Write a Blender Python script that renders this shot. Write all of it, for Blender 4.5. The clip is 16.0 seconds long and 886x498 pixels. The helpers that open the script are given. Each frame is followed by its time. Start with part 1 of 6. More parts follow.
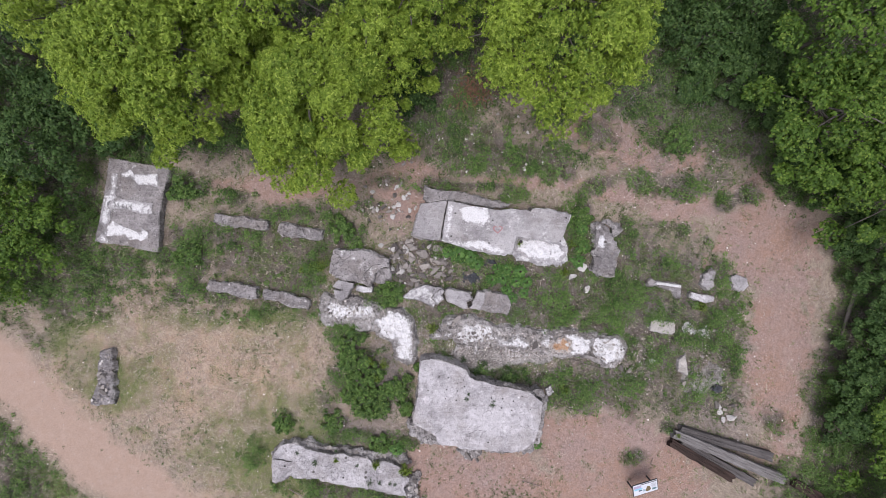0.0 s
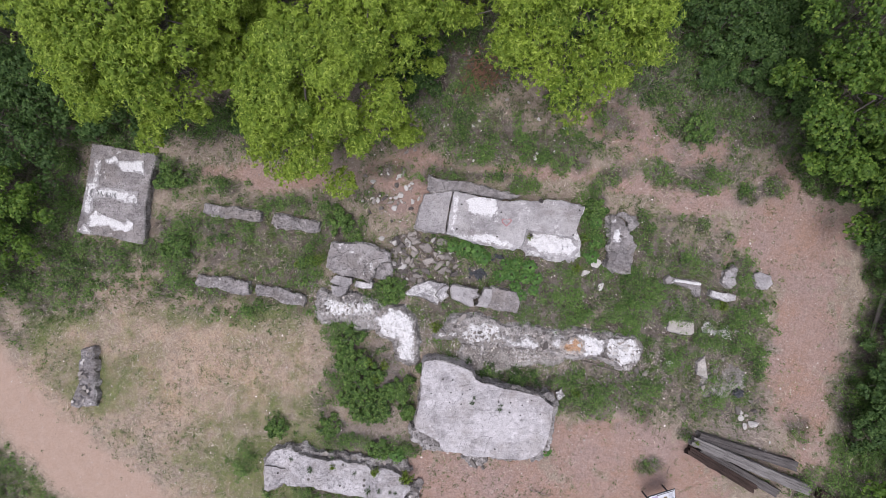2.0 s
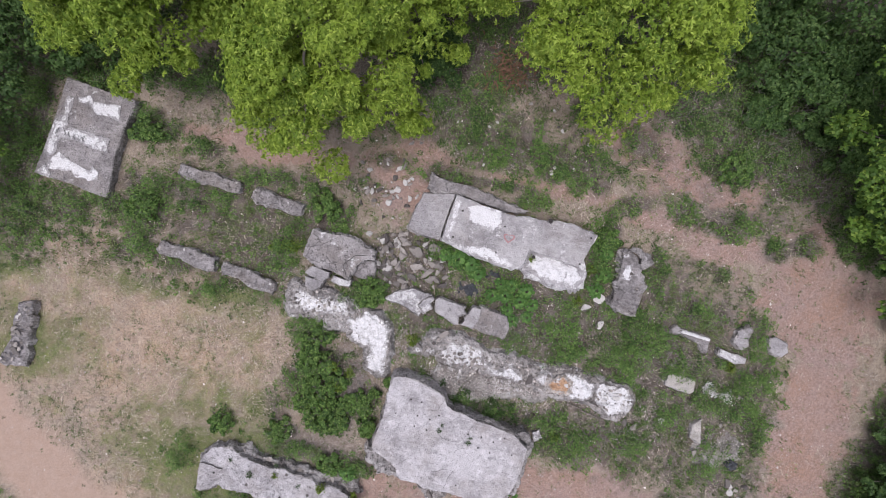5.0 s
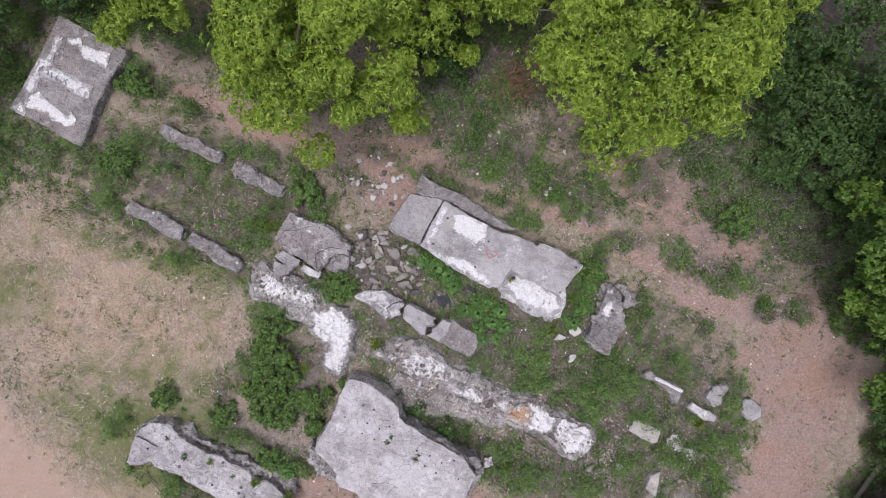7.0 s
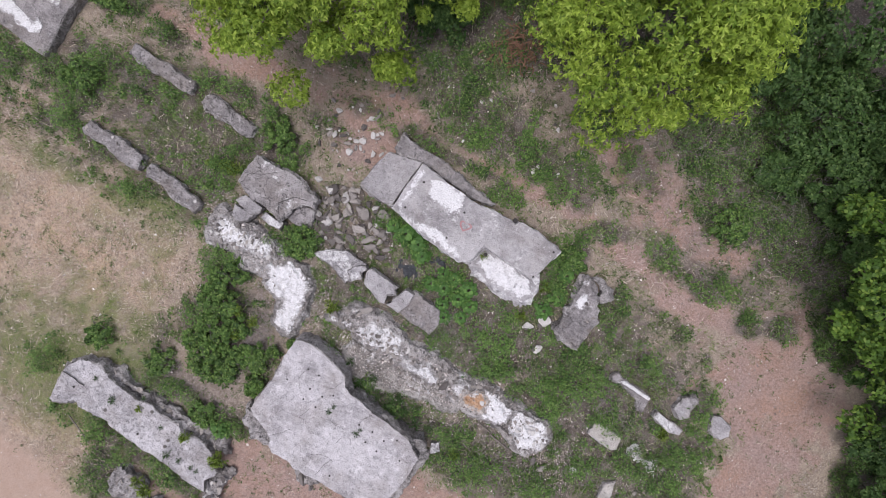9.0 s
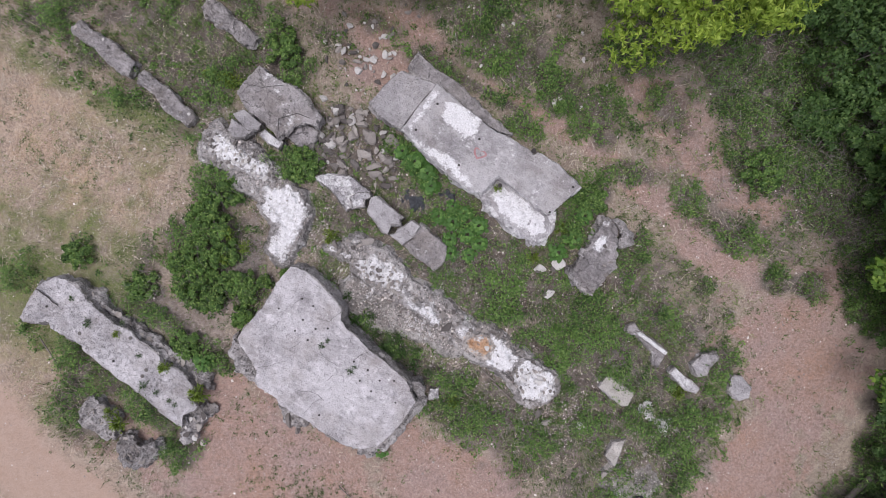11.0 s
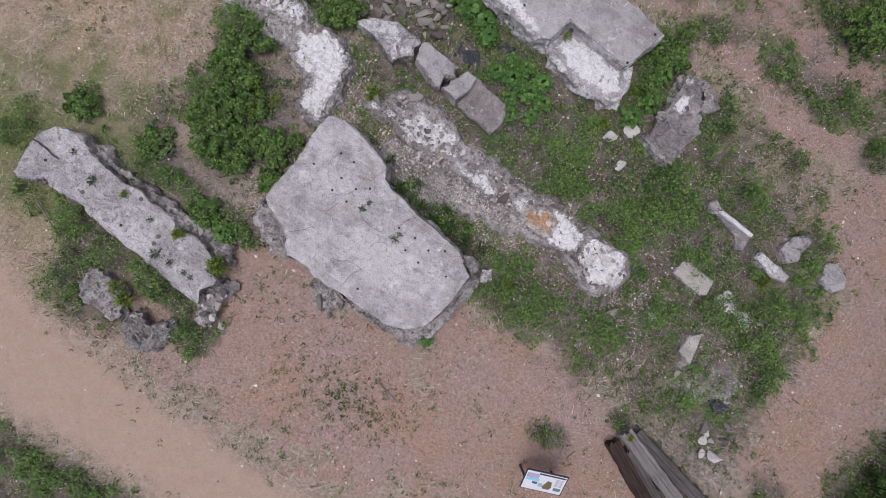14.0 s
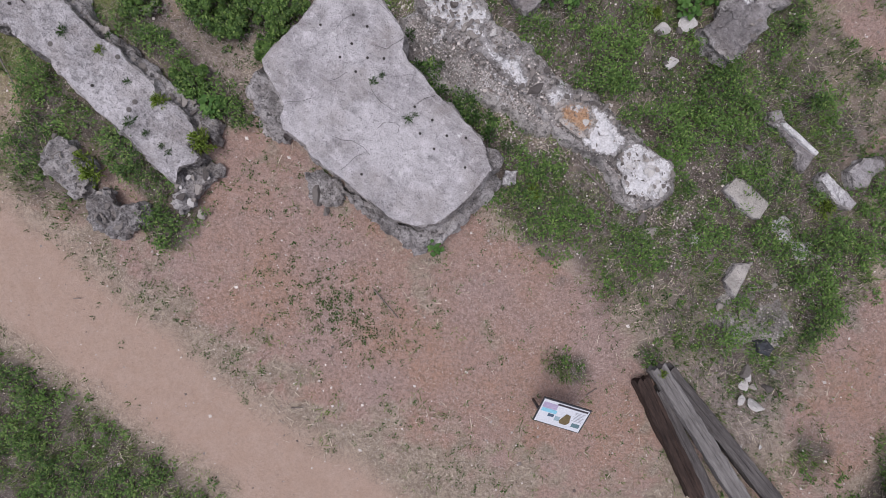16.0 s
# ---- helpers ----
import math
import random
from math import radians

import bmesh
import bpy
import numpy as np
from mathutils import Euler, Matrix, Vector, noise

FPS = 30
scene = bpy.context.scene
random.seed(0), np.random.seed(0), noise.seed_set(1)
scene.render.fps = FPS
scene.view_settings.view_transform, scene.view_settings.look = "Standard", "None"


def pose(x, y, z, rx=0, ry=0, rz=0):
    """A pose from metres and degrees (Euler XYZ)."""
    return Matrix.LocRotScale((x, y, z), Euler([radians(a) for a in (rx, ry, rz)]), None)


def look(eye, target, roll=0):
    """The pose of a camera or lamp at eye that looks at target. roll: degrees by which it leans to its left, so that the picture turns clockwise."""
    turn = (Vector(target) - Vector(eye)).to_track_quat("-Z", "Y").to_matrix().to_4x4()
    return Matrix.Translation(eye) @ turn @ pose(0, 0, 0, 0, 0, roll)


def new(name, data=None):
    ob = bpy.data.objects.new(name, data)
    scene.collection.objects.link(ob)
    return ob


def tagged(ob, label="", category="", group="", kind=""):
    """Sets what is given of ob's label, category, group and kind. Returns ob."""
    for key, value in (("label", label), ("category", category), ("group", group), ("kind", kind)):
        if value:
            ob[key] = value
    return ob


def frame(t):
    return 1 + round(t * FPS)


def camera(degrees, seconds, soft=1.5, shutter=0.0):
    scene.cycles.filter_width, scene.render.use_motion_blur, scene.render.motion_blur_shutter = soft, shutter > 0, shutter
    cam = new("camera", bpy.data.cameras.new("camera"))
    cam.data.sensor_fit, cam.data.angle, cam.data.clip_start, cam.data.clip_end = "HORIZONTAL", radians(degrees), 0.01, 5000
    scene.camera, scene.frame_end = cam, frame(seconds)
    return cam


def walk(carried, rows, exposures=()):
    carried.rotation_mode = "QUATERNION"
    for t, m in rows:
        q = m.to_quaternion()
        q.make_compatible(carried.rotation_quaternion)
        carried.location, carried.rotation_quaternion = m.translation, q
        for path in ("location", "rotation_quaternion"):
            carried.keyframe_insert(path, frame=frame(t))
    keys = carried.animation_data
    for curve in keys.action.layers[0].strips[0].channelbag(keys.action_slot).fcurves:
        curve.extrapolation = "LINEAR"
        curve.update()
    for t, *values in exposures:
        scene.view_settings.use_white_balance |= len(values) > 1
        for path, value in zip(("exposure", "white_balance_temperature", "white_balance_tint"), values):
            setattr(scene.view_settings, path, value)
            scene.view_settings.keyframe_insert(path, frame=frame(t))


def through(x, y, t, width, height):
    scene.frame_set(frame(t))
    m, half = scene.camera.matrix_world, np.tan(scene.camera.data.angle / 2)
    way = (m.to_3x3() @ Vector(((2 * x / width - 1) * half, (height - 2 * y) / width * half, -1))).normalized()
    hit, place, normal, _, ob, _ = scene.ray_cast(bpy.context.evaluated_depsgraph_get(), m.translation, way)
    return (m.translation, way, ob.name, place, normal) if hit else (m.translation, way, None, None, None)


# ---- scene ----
cam = camera(85.9, 16.0, soft=0.5)
METRES, EYE, TILT, LEAN, TURN = 14.0, 18.15, -90.0, 0.0, 0.0
ROWS = [
    (0.0, 0.0, 0.0, 0.0, 0.0, 0.0, -0.0),
    (0.5, 0.0024, 0.0185, -0.0034, -0.03, -0.04, -0.44),
    (1.0, 0.0018, 0.0367, -0.0068, -0.08, -0.05, -0.61),
    (1.5, -0.004, 0.0553, -0.0097, -0.08, -0.07, -0.49),
    (2.0, -0.014, 0.0787, -0.014, -0.09, -0.09, -0.37),
    (2.5, -0.0207, 0.1117, -0.0165, -0.14, -0.08, -0.15),
    (3.0, -0.0202, 0.1406, -0.0172, -0.16, -0.13, -0.24),
    (5.5, 0.0057, 0.2075, 0.018, -0.31, -0.3, -12.31),
    (6.0, 0.0146, 0.2195, 0.0262, -0.32, -0.32, -14.49),
    (6.5, 0.0234, 0.2314, 0.0331, -0.37, -0.37, -16.72),
    (7.0, 0.0349, 0.2453, 0.0365, -0.39, -0.42, -18.48),
    (7.5, 0.0494, 0.2582, 0.0332, -0.47, -0.41, -20.6),
    (8.0, 0.069, 0.2706, 0.0253, -0.48, -0.44, -22.69),
    (8.5, 0.0913, 0.2908, 0.015, -0.52, -0.46, -24.43),
    (11.0, 0.1521, 0.3787, -0.1276, -0.93, -0.33, -28.85),
    (11.5, 0.1547, 0.3963, -0.1725, -1.04, -0.3, -28.99),
    (12.0, 0.1569, 0.4151, -0.2209, -1.08, -0.36, -29.16),
    (12.5, 0.1608, 0.4345, -0.2712, -1.13, -0.31, -29.35),
    (13.0, 0.1667, 0.4528, -0.3098, -1.13, -0.24, -29.49),
    (13.5, 0.1729, 0.4709, -0.3433, -1.16, -0.31, -29.66),
    (14.0, 0.1843, 0.4906, -0.3777, -1.15, -0.33, -30.11),
    (14.5, 0.1975, 0.5131, -0.4133, -1.18, -0.28, -31.24),
    (15.0, 0.2126, 0.539, -0.4481, -1.21, -0.26, -32.62),
    (15.5, 0.2303, 0.5654, -0.4829, -1.24, -0.28, -33.31),
    (16.0, 0.2478, 0.5932, -0.5212, -1.26, -0.31, -34.02),
]
walk(cam, [(t, pose(0, 0, EYE, TILT, LEAN, TURN) @ pose(METRES * x, METRES * y, METRES * z, 90 + pitch, roll, yaw)) for t, x, y, z, yaw, pitch, roll in ROWS],
     exposures=[(0, 0.07, 6500, 15), (8.7, 0.03, 6500, 15), (11, -0.02, 6500, 15), (13.5, -0.25, 6500, 15), (16, -0.28, 6500, 15)])
import mathutils.geometry

# ---- world and light: bright overcast ----
world = bpy.data.worlds.new("overcast")
scene.world = world
world.use_nodes = True
wn = world.node_tree.nodes
sky = wn.new("ShaderNodeTexSky")
sky.sky_type, sky.sun_disc = "NISHITA", False
sky.sun_elevation, sky.sun_rotation = radians(70), radians(225)
sky.air_density, sky.dust_density, sky.ozone_density = 1.2, 3.0, 1.0
soften = wn.new("ShaderNodeMix")
soften.data_type = "RGBA"
soften.inputs[0].default_value = 0.72
soften.inputs[7].default_value = (6.2, 6.4, 7.3, 1)
world.node_tree.links.new(sky.outputs[0], soften.inputs[6])
world.node_tree.links.new(soften.outputs[2], wn["Background"].inputs[0])
wn["Background"].inputs[1].default_value = 0.112
sun = new("sun", bpy.data.lights.new("sun", "SUN"))
sun.data.energy, sun.data.angle, sun.data.color = 2.25, radians(34), (0.985, 0.985, 0.995)
sun.matrix_world = look((-2.5, -3.5, 20), (0, 0, 0))

# ---- helpers ----
RNG = np.random.default_rng(7)


def lattice(x, y, seed):
    """Repeatable random number for whole-numbered cells."""
    h = np.sin(x * 127.1 + y * 311.7 + seed * 74.7) * 43758.5453
    return h - np.floor(h)


def value_noise(x, y, seed=0):
    xi, yi = np.floor(x), np.floor(y)
    fx, fy = x - xi, y - yi
    fx, fy = fx * fx * (3 - 2 * fx), fy * fy * (3 - 2 * fy)
    a, b = lattice(xi, yi, seed), lattice(xi + 1, yi, seed)
    c, d = lattice(xi, yi + 1, seed), lattice(xi + 1, yi + 1, seed)
    return (a * (1 - fx) + b * fx) * (1 - fy) + (c * (1 - fx) + d * fx) * fy


def fbm(x, y, scale, seed=0, octaves=4):
    total, amp, norm = 0, 1.0, 0.0
    for k in range(octaves):
        total = total + amp * value_noise(x * scale, y * scale, seed + k * 13)
        norm += amp
        scale, amp = scale * 2.1, amp * 0.55
    return total / norm


def fast_mesh(name, co, faces, material, tones=None, smooth=False):
    """A mesh from arrays: co (n, 3), faces (m, k)."""
    me = bpy.data.meshes.new(name)
    co, faces = np.asarray(co, np.float32), np.asarray(faces, np.int32)
    me.vertices.add(len(co))
    me.vertices.foreach_set("co", co.ravel())
    me.loops.add(faces.size)
    me.loops.foreach_set("vertex_index", faces.ravel())
    me.polygons.add(len(faces))
    me.polygons.foreach_set("loop_start", np.arange(0, faces.size, faces.shape[1], dtype=np.int32))
    me.polygons.foreach_set("loop_total", np.full(len(faces), faces.shape[1], np.int32))
    me.update(calc_edges=True)
    if smooth:
        me.polygons.foreach_set("use_smooth", np.ones(len(faces), bool))
    if tones is not None:
        at = me.attributes.new("tone", "FLOAT", "POINT")
        at.data.foreach_set("value", np.asarray(tones, np.float32))
    me.materials.append(material)
    return me


def part(name, me, parent=None, label=""):
    ob = new(name, me)
    if parent is not None:
        ob.parent = parent
    return tagged(ob, label)


def from_bm(name, bm, material, smooth=False, second=None):
    me = bpy.data.meshes.new(name)
    bm.normal_update()
    bm.to_mesh(me)
    bm.free()
    if smooth:
        me.polygons.foreach_set("use_smooth", np.ones(len(me.polygons), bool))
    me.materials.append(material)
    if second:
        me.materials.append(second)
    return me


# ---- materials ----
class Nodes:
    def __init__(self, name):
        self.mat = bpy.data.materials.new(name)
        self.mat.use_nodes = True
        self.t = self.mat.node_tree
        self.bsdf = self.t.nodes["Principled BSDF"]
        self.bsdf.inputs["Specular IOR Level"].default_value = 0.25
        self.coord = self.add("ShaderNodeTexCoord").outputs["Object"]

    def add(self, kind):
        return self.t.nodes.new(kind)

    def put(self, socket, value):
        if isinstance(value, bpy.types.NodeSocket):
            self.t.links.new(value, socket)
        else:
            socket.default_value = value

    def noise(self, scale, detail=4, rough=0.6, stretch=None, offset=None):
        n = self.add("ShaderNodeTexNoise")
        n.inputs["Scale"].default_value, n.inputs["Detail"].default_value, n.inputs["Roughness"].default_value = scale, detail, rough
        v = self.coord
        if stretch or offset:
            m = self.add("ShaderNodeMapping")
            m.inputs["Scale"].default_value = stretch or (1, 1, 1)
            m.inputs["Location"].default_value = offset or (0, 0, 0)
            self.put(m.inputs["Vector"], v)
            v = m.outputs[0]
        self.put(n.inputs["Vector"], v)
        return n.outputs["Fac"]

    def cracks(self, scale, width, strength):
        """Wandering thin lines, 1 on the line."""
        n = self.add("ShaderNodeTexNoise")
        n.inputs["Scale"].default_value, n.inputs["Detail"].default_value = 2.5, 6
        self.put(n.inputs["Vector"], self.coord)
        w = self.add("ShaderNodeVectorMath")
        w.operation = "MULTIPLY_ADD"
        self.put(w.inputs[0], n.outputs["Color"])
        w.inputs[1].default_value = (strength,) * 3
        self.put(w.inputs[2], self.coord)
        v = self.add("ShaderNodeTexVoronoi")
        v.feature = "DISTANCE_TO_EDGE"
        v.inputs["Scale"].default_value = scale
        self.put(v.inputs["Vector"], w.outputs[0])
        return self.ramp(v.outputs["Distance"], width * 0.3, width, 1.0, 0.0)

    def cells(self, scale):
        n = self.add("ShaderNodeTexVoronoi")
        n.inputs["Scale"].default_value = scale
        self.put(n.inputs["Vector"], self.coord)
        return n

    def ramp(self, fac, lo, hi, a=0.0, b=1.0):
        n = self.add("ShaderNodeMapRange")
        for i, v in enumerate((fac, lo, hi, a, b)):
            self.put(n.inputs[i], v)
        return n.outputs[0]

    def mix(self, fac, a, b, blend="MIX"):
        n = self.add("ShaderNodeMix")
        n.data_type, n.blend_type = "RGBA", blend
        self.put(n.inputs[0], fac)
        for i, v in ((6, a), (7, b)):
            self.put(n.inputs[i], (*v, 1) if isinstance(v, tuple) else v)
        return n.outputs[2]

    def calc(self, op, a, b=0.0):
        n = self.add("ShaderNodeMath")
        n.operation = op
        self.put(n.inputs[0], a)
        self.put(n.inputs[1], b)
        return n.outputs[0]

    def attr(self, name):
        n = self.add("ShaderNodeAttribute")
        n.attribute_name = name
        return n.outputs["Fac"]

    def bump(self, height, strength, distance):
        n = self.add("ShaderNodeBump")
        n.inputs["Strength"].default_value, n.inputs["Distance"].default_value = strength, distance
        self.put(n.inputs["Height"], height)
        self.put(self.bsdf.inputs["Normal"], n.outputs[0])

    def done(self, color, rough=0.9):
        self.put(self.bsdf.inputs["Base Color"], color)
        self.put(self.bsdf.inputs["Roughness"], rough)
        return self.mat


def concrete(name, light, dark, white=0.0, aggregate=0.0, lichen=0.6, wear=1.0, speck=1.0, veins=1.0, skin=0.0, coat=((0.62, 0.6, 0.605), (0.9, 0.88, 0.89), (0.48, 0.46, 0.46))):
    """Weathered concrete: cloudy tone, dark lichen stains, pits, lime-white patches, exposed stones."""
    n = Nodes(name)
    cloud = n.noise(0.9, 9, 0.7)
    c = n.mix(n.ramp(cloud, 0.42, 0.57), dark, light)
    fine = n.noise(26, 7, 0.72)
    blot = n.noise(3.4, 8, 0.72, offset=(2, 2, 8))
    c = n.mix(n.ramp(blot, 0.52, 0.66, 0.0, 0.75), c, tuple(min(1, v * 1.32) for v in light))
    c = n.mix(n.ramp(blot, 0.32, 0.46, 0.6 * wear, 0.0), c, tuple(v * 0.72 for v in dark))
    c = n.mix(n.ramp(fine, 0.5, 0.68, 0.0, 0.6 * speck), c, tuple(min(1, v * 1.35) for v in light))
    c = n.mix(n.ramp(fine, 0.33, 0.48, (0.35 + 0.2 * wear) * speck, 0.0), c, tuple(v * 0.6 for v in dark))
    scrape = n.noise(2.0, 6, 0.7, stretch=(0.6, 5, 1), offset=(5, 1, 9))
    c = n.mix(n.ramp(scrape, 0.54, 0.7, 0.0, 0.55), c, tuple(min(1, v * 1.3) for v in light))
    stain = n.noise(2.2, 9, 0.74, offset=(3, 7, 1))
    c = n.mix(n.ramp(stain, 0.54, 0.68, 0.0, lichen), c, tuple(v * 0.48 for v in dark))
    brown = n.noise(1.1, 6, 0.65, offset=(8, 3, 2))
    c = n.mix(n.ramp(brown, 0.48, 0.68, 0.0, 0.5 * wear), c, (0.26, 0.22, 0.195))
    if white:
        w = n.noise(1.7, 10, 0.78, offset=(11, 2, 5))
        c = n.mix(n.ramp(w, 0.66 - 0.3 * white, 0.7 - 0.3 * white, 0.0, 0.95), c, n.mix(n.ramp(fine, 0.35, 0.65), (0.55, 0.53, 0.53), (0.84, 0.82, 0.82)))
    if skin:
        fray = n.calc("ADD", n.calc("MULTIPLY", n.calc("SUBTRACT", n.noise(4.5, 6, 0.7, offset=(9, 1, 3)), 0.5), 2.6), n.calc("MULTIPLY", n.calc("SUBTRACT", fine, 0.5), 1.6))
        cover = n.ramp(n.calc("ADD", n.attr("edge"), fray), 0.55 - 0.5 * skin, 0.75 - 0.5 * skin)
        chalk = n.mix(n.ramp(fine, 0.35, 0.62), coat[0], coat[1])
        chalk = n.mix(n.ramp(blot, 0.33, 0.45, 0.4, 0.0), chalk, coat[2])
        c = n.mix(cover, c, chalk)
    height = n.calc("ADD", n.calc("MULTIPLY", fine, 0.8), n.calc("MULTIPLY", cloud, 0.4))
    if aggregate:
        warp = n.add("ShaderNodeVectorMath")
        warp.operation = "MULTIPLY_ADD"
        shift = n.add("ShaderNodeTexNoise")
        shift.inputs["Scale"].default_value, shift.inputs["Detail"].default_value = 9, 4
        n.put(shift.inputs["Vector"], n.coord)
        n.put(warp.inputs[0], shift.outputs["Color"])
        warp.inputs[1].default_value = (0.12,) * 3
        n.put(warp.inputs[2], n.coord)
        v = n.cells(11)
        n.put(v.inputs["Vector"], warp.outputs[0])
        pick = n.ramp(v.outputs["Color"], 0.52, 0.56)
        stone = n.calc("MULTIPLY", n.ramp(v.outputs["Distance"], 0.3, 0.46, 1.0, 0.0), pick)
        stone = n.calc("MULTIPLY", stone, n.ramp(n.noise(1.9, 5, 0.6, offset=(1, 9, 4)), 0.42, 0.52, 0.0, aggregate))
        c = n.mix(stone, c, n.mix(n.ramp(v.outputs["Color"], 0.55, 0.85), (0.15, 0.14, 0.14), (0.42, 0.39, 0.38)))
        height = n.calc("ADD", height, n.calc("MULTIPLY", stone, 0.6))
    line = n.calc("MULTIPLY", n.cracks(1.1, 0.014, 0.7), n.ramp(n.noise(0.7, 3, 0.5, offset=(6, 6, 1)), 0.48, 0.6, 0.0, 0.55 * wear * veins))
    c = n.mix(line, c, tuple(v * 0.35 for v in dark))
    height = n.calc("SUBTRACT", height, n.calc("MULTIPLY", line, 0.8))
    dents = n.noise(11, 4, 0.6, offset=(1, 5, 3))
    c = n.mix(n.ramp(dents, 0.3, 0.4, 0.5 * wear * speck, 0.0), c, tuple(v * 0.55 for v in dark))
    height = n.calc("ADD", height, n.calc("MULTIPLY", n.ramp(dents, 0.3, 0.45), 0.8 * speck))
    pits = n.ramp(n.noise(45, 3, 0.6), 0.3, 0.4, 0.0, 1.0)
    c = n.mix(n.calc("MULTIPLY", n.calc("SUBTRACT", 1.0, pits), speck), c, tuple(v * 0.5 for v in dark))
    height = n.calc("ADD", height, n.calc("MULTIPLY", pits, 0.35 * speck))
    n.bump(height, 1.0, 0.045)
    return n.done(c, 0.92)


def foliage(name, dark, light, yellow, through=0.3):
    """Leaves: tone by clump, by leaf, darker low in weeds as shade; light passes through."""
    n = Nodes(name)
    isl = n.add("ShaderNodeNewGeometry").outputs["Random Per Island"]
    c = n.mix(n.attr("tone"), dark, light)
    c = n.mix(n.ramp(isl, 0.68, 1.0, 0.0, 0.7), c, yellow)
    c = n.mix(n.ramp(isl, 0.0, 0.3, 0.5, 0.0), c, tuple(v * 0.5 for v in dark))
    n.done(c, 0.55)
    tr = n.add("ShaderNodeBsdfTranslucent")
    n.put(tr.inputs["Color"], c)
    mx = n.add("ShaderNodeMixShader")
    mx.inputs[0].default_value = through
    n.t.links.new(n.bsdf.outputs[0], mx.inputs[1])
    n.t.links.new(tr.outputs[0], mx.inputs[2])
    n.t.links.new(mx.outputs[0], n.t.nodes["Material Output"].inputs[0])
    return n.mat


def plain(name, a, b, scale=8.0, rough=0.85, relief=0.01, stretch=None):
    n = Nodes(name)
    f = n.noise(scale, 6, 0.65, stretch)
    g = n.noise(scale * 6, 4, 0.6, stretch, (4, 4, 4))
    c = n.mix(n.ramp(f, 0.3, 0.7), a, b)
    c = n.mix(n.ramp(g, 0.35, 0.7, 0.5, 0.0), c, tuple(v * 0.6 for v in a))
    n.bump(n.calc("ADD", f, n.calc("MULTIPLY", g, 0.4)), 0.7, relief)
    return n.done(c, rough)


CONCRETE = concrete("grey_concrete", (0.56, 0.53, 0.545), (0.38, 0.355, 0.365), white=0.16, lichen=0.6, wear=1.0, speck=0.55, veins=0.35)
CONCRETE_MID = concrete("stained_grey_concrete", (0.43, 0.405, 0.412), (0.29, 0.27, 0.274), white=0.16, lichen=0.5, wear=0.8, speck=0.6, veins=0.5)
CONCRETE_CRUST = concrete("lime_crusted_concrete", (0.47, 0.445, 0.452), (0.3, 0.28, 0.285), white=0.28, lichen=0.45, wear=0.7, speck=0.45, veins=0.5)
CONCRETE_DARK = concrete("dark_rough_concrete", (0.37, 0.34, 0.34), (0.21, 0.192, 0.192), white=0.22, aggregate=0.7, speck=0.6)
SIDE = concrete("broken_concrete_face", (0.46, 0.43, 0.425), (0.17, 0.156, 0.152), aggregate=1.0)
GRAVEL = concrete("gravelly_crumbs", (0.42, 0.39, 0.37), (0.17, 0.155, 0.14), white=0.3, aggregate=1.0)
CONCRETE_WHITE = concrete("limewashed_concrete", (0.5, 0.475, 0.49), (0.33, 0.31, 0.32), white=0.55, wear=0.7, aggregate=0.4)
RUBBLE = concrete("rubble_concrete", (0.44, 0.41, 0.4), (0.19, 0.175, 0.17), white=0.3, aggregate=1.0, lichen=0.8)
PLASTER = concrete("white_plaster", (0.84, 0.82, 0.83), (0.64, 0.62, 0.63), white=0.4, lichen=0.4, wear=0.5, speck=0.3, veins=0.5)
PLASTER_SKIN = concrete("plaster_skin", (0.47, 0.445, 0.452), (0.3, 0.28, 0.285), white=0.2, lichen=0.3, wear=0.5, speck=0.4, veins=0.5, skin=1.0)
WORN_SKIN = concrete("worn_plaster_skin", (0.47, 0.445, 0.452), (0.3, 0.28, 0.285), white=0.3, lichen=0.4, wear=0.6, speck=0.5, veins=0.5, skin=0.5)
LIME_SKIN = concrete("lime_skin", (0.5, 0.475, 0.47), (0.28, 0.26, 0.255), white=0.4, aggregate=0.3, lichen=0.3, wear=0.4, speck=0.3, skin=1.0)
LIME_SKIN_THIN = concrete("thin_lime_skin", (0.46, 0.435, 0.43), (0.25, 0.23, 0.225), white=0.35, aggregate=0.7, lichen=0.5, wear=0.7, speck=0.5, skin=0.45)
CONCRETE_BEAM = concrete("pitted_grey_concrete", (0.55, 0.52, 0.535), (0.35, 0.328, 0.336), white=0.2, aggregate=0.25, lichen=0.5, wear=1.0, speck=0.9, veins=0.3)
CONCRETE_PALE = concrete("pale_buff_concrete", (0.5, 0.465, 0.43), (0.38, 0.35, 0.32), white=0.1, lichen=0.3, wear=0.6, speck=0.5, veins=0.3)
PINK = plain("faded_pink_paint", (0.42, 0.2, 0.21), (0.5, 0.33, 0.33), 12)
RUST_SKIN = concrete("rust_stained_rubble", (0.55, 0.5, 0.47), (0.3, 0.26, 0.23), white=0.4, aggregate=0.5, skin=0.3, coat=((0.4, 0.2, 0.1), (0.62, 0.42, 0.28), (0.22, 0.1, 0.06)))
LIME = concrete("crumbled_lime", (0.82, 0.8, 0.81), (0.52, 0.5, 0.5), white=0.7, aggregate=0.4, lichen=0.6, wear=0.6)
RUBBLE_EARTH = plain("dark_rubble_earth", (0.075, 0.06, 0.052), (0.24, 0.2, 0.17), 9)
FERN = plain("dead_fern", (0.15, 0.075, 0.05), (0.28, 0.17, 0.11), 9)
ASH = plain("black_ash", (0.03, 0.032, 0.036), (0.11, 0.115, 0.13), 14, 0.9, 0.03)
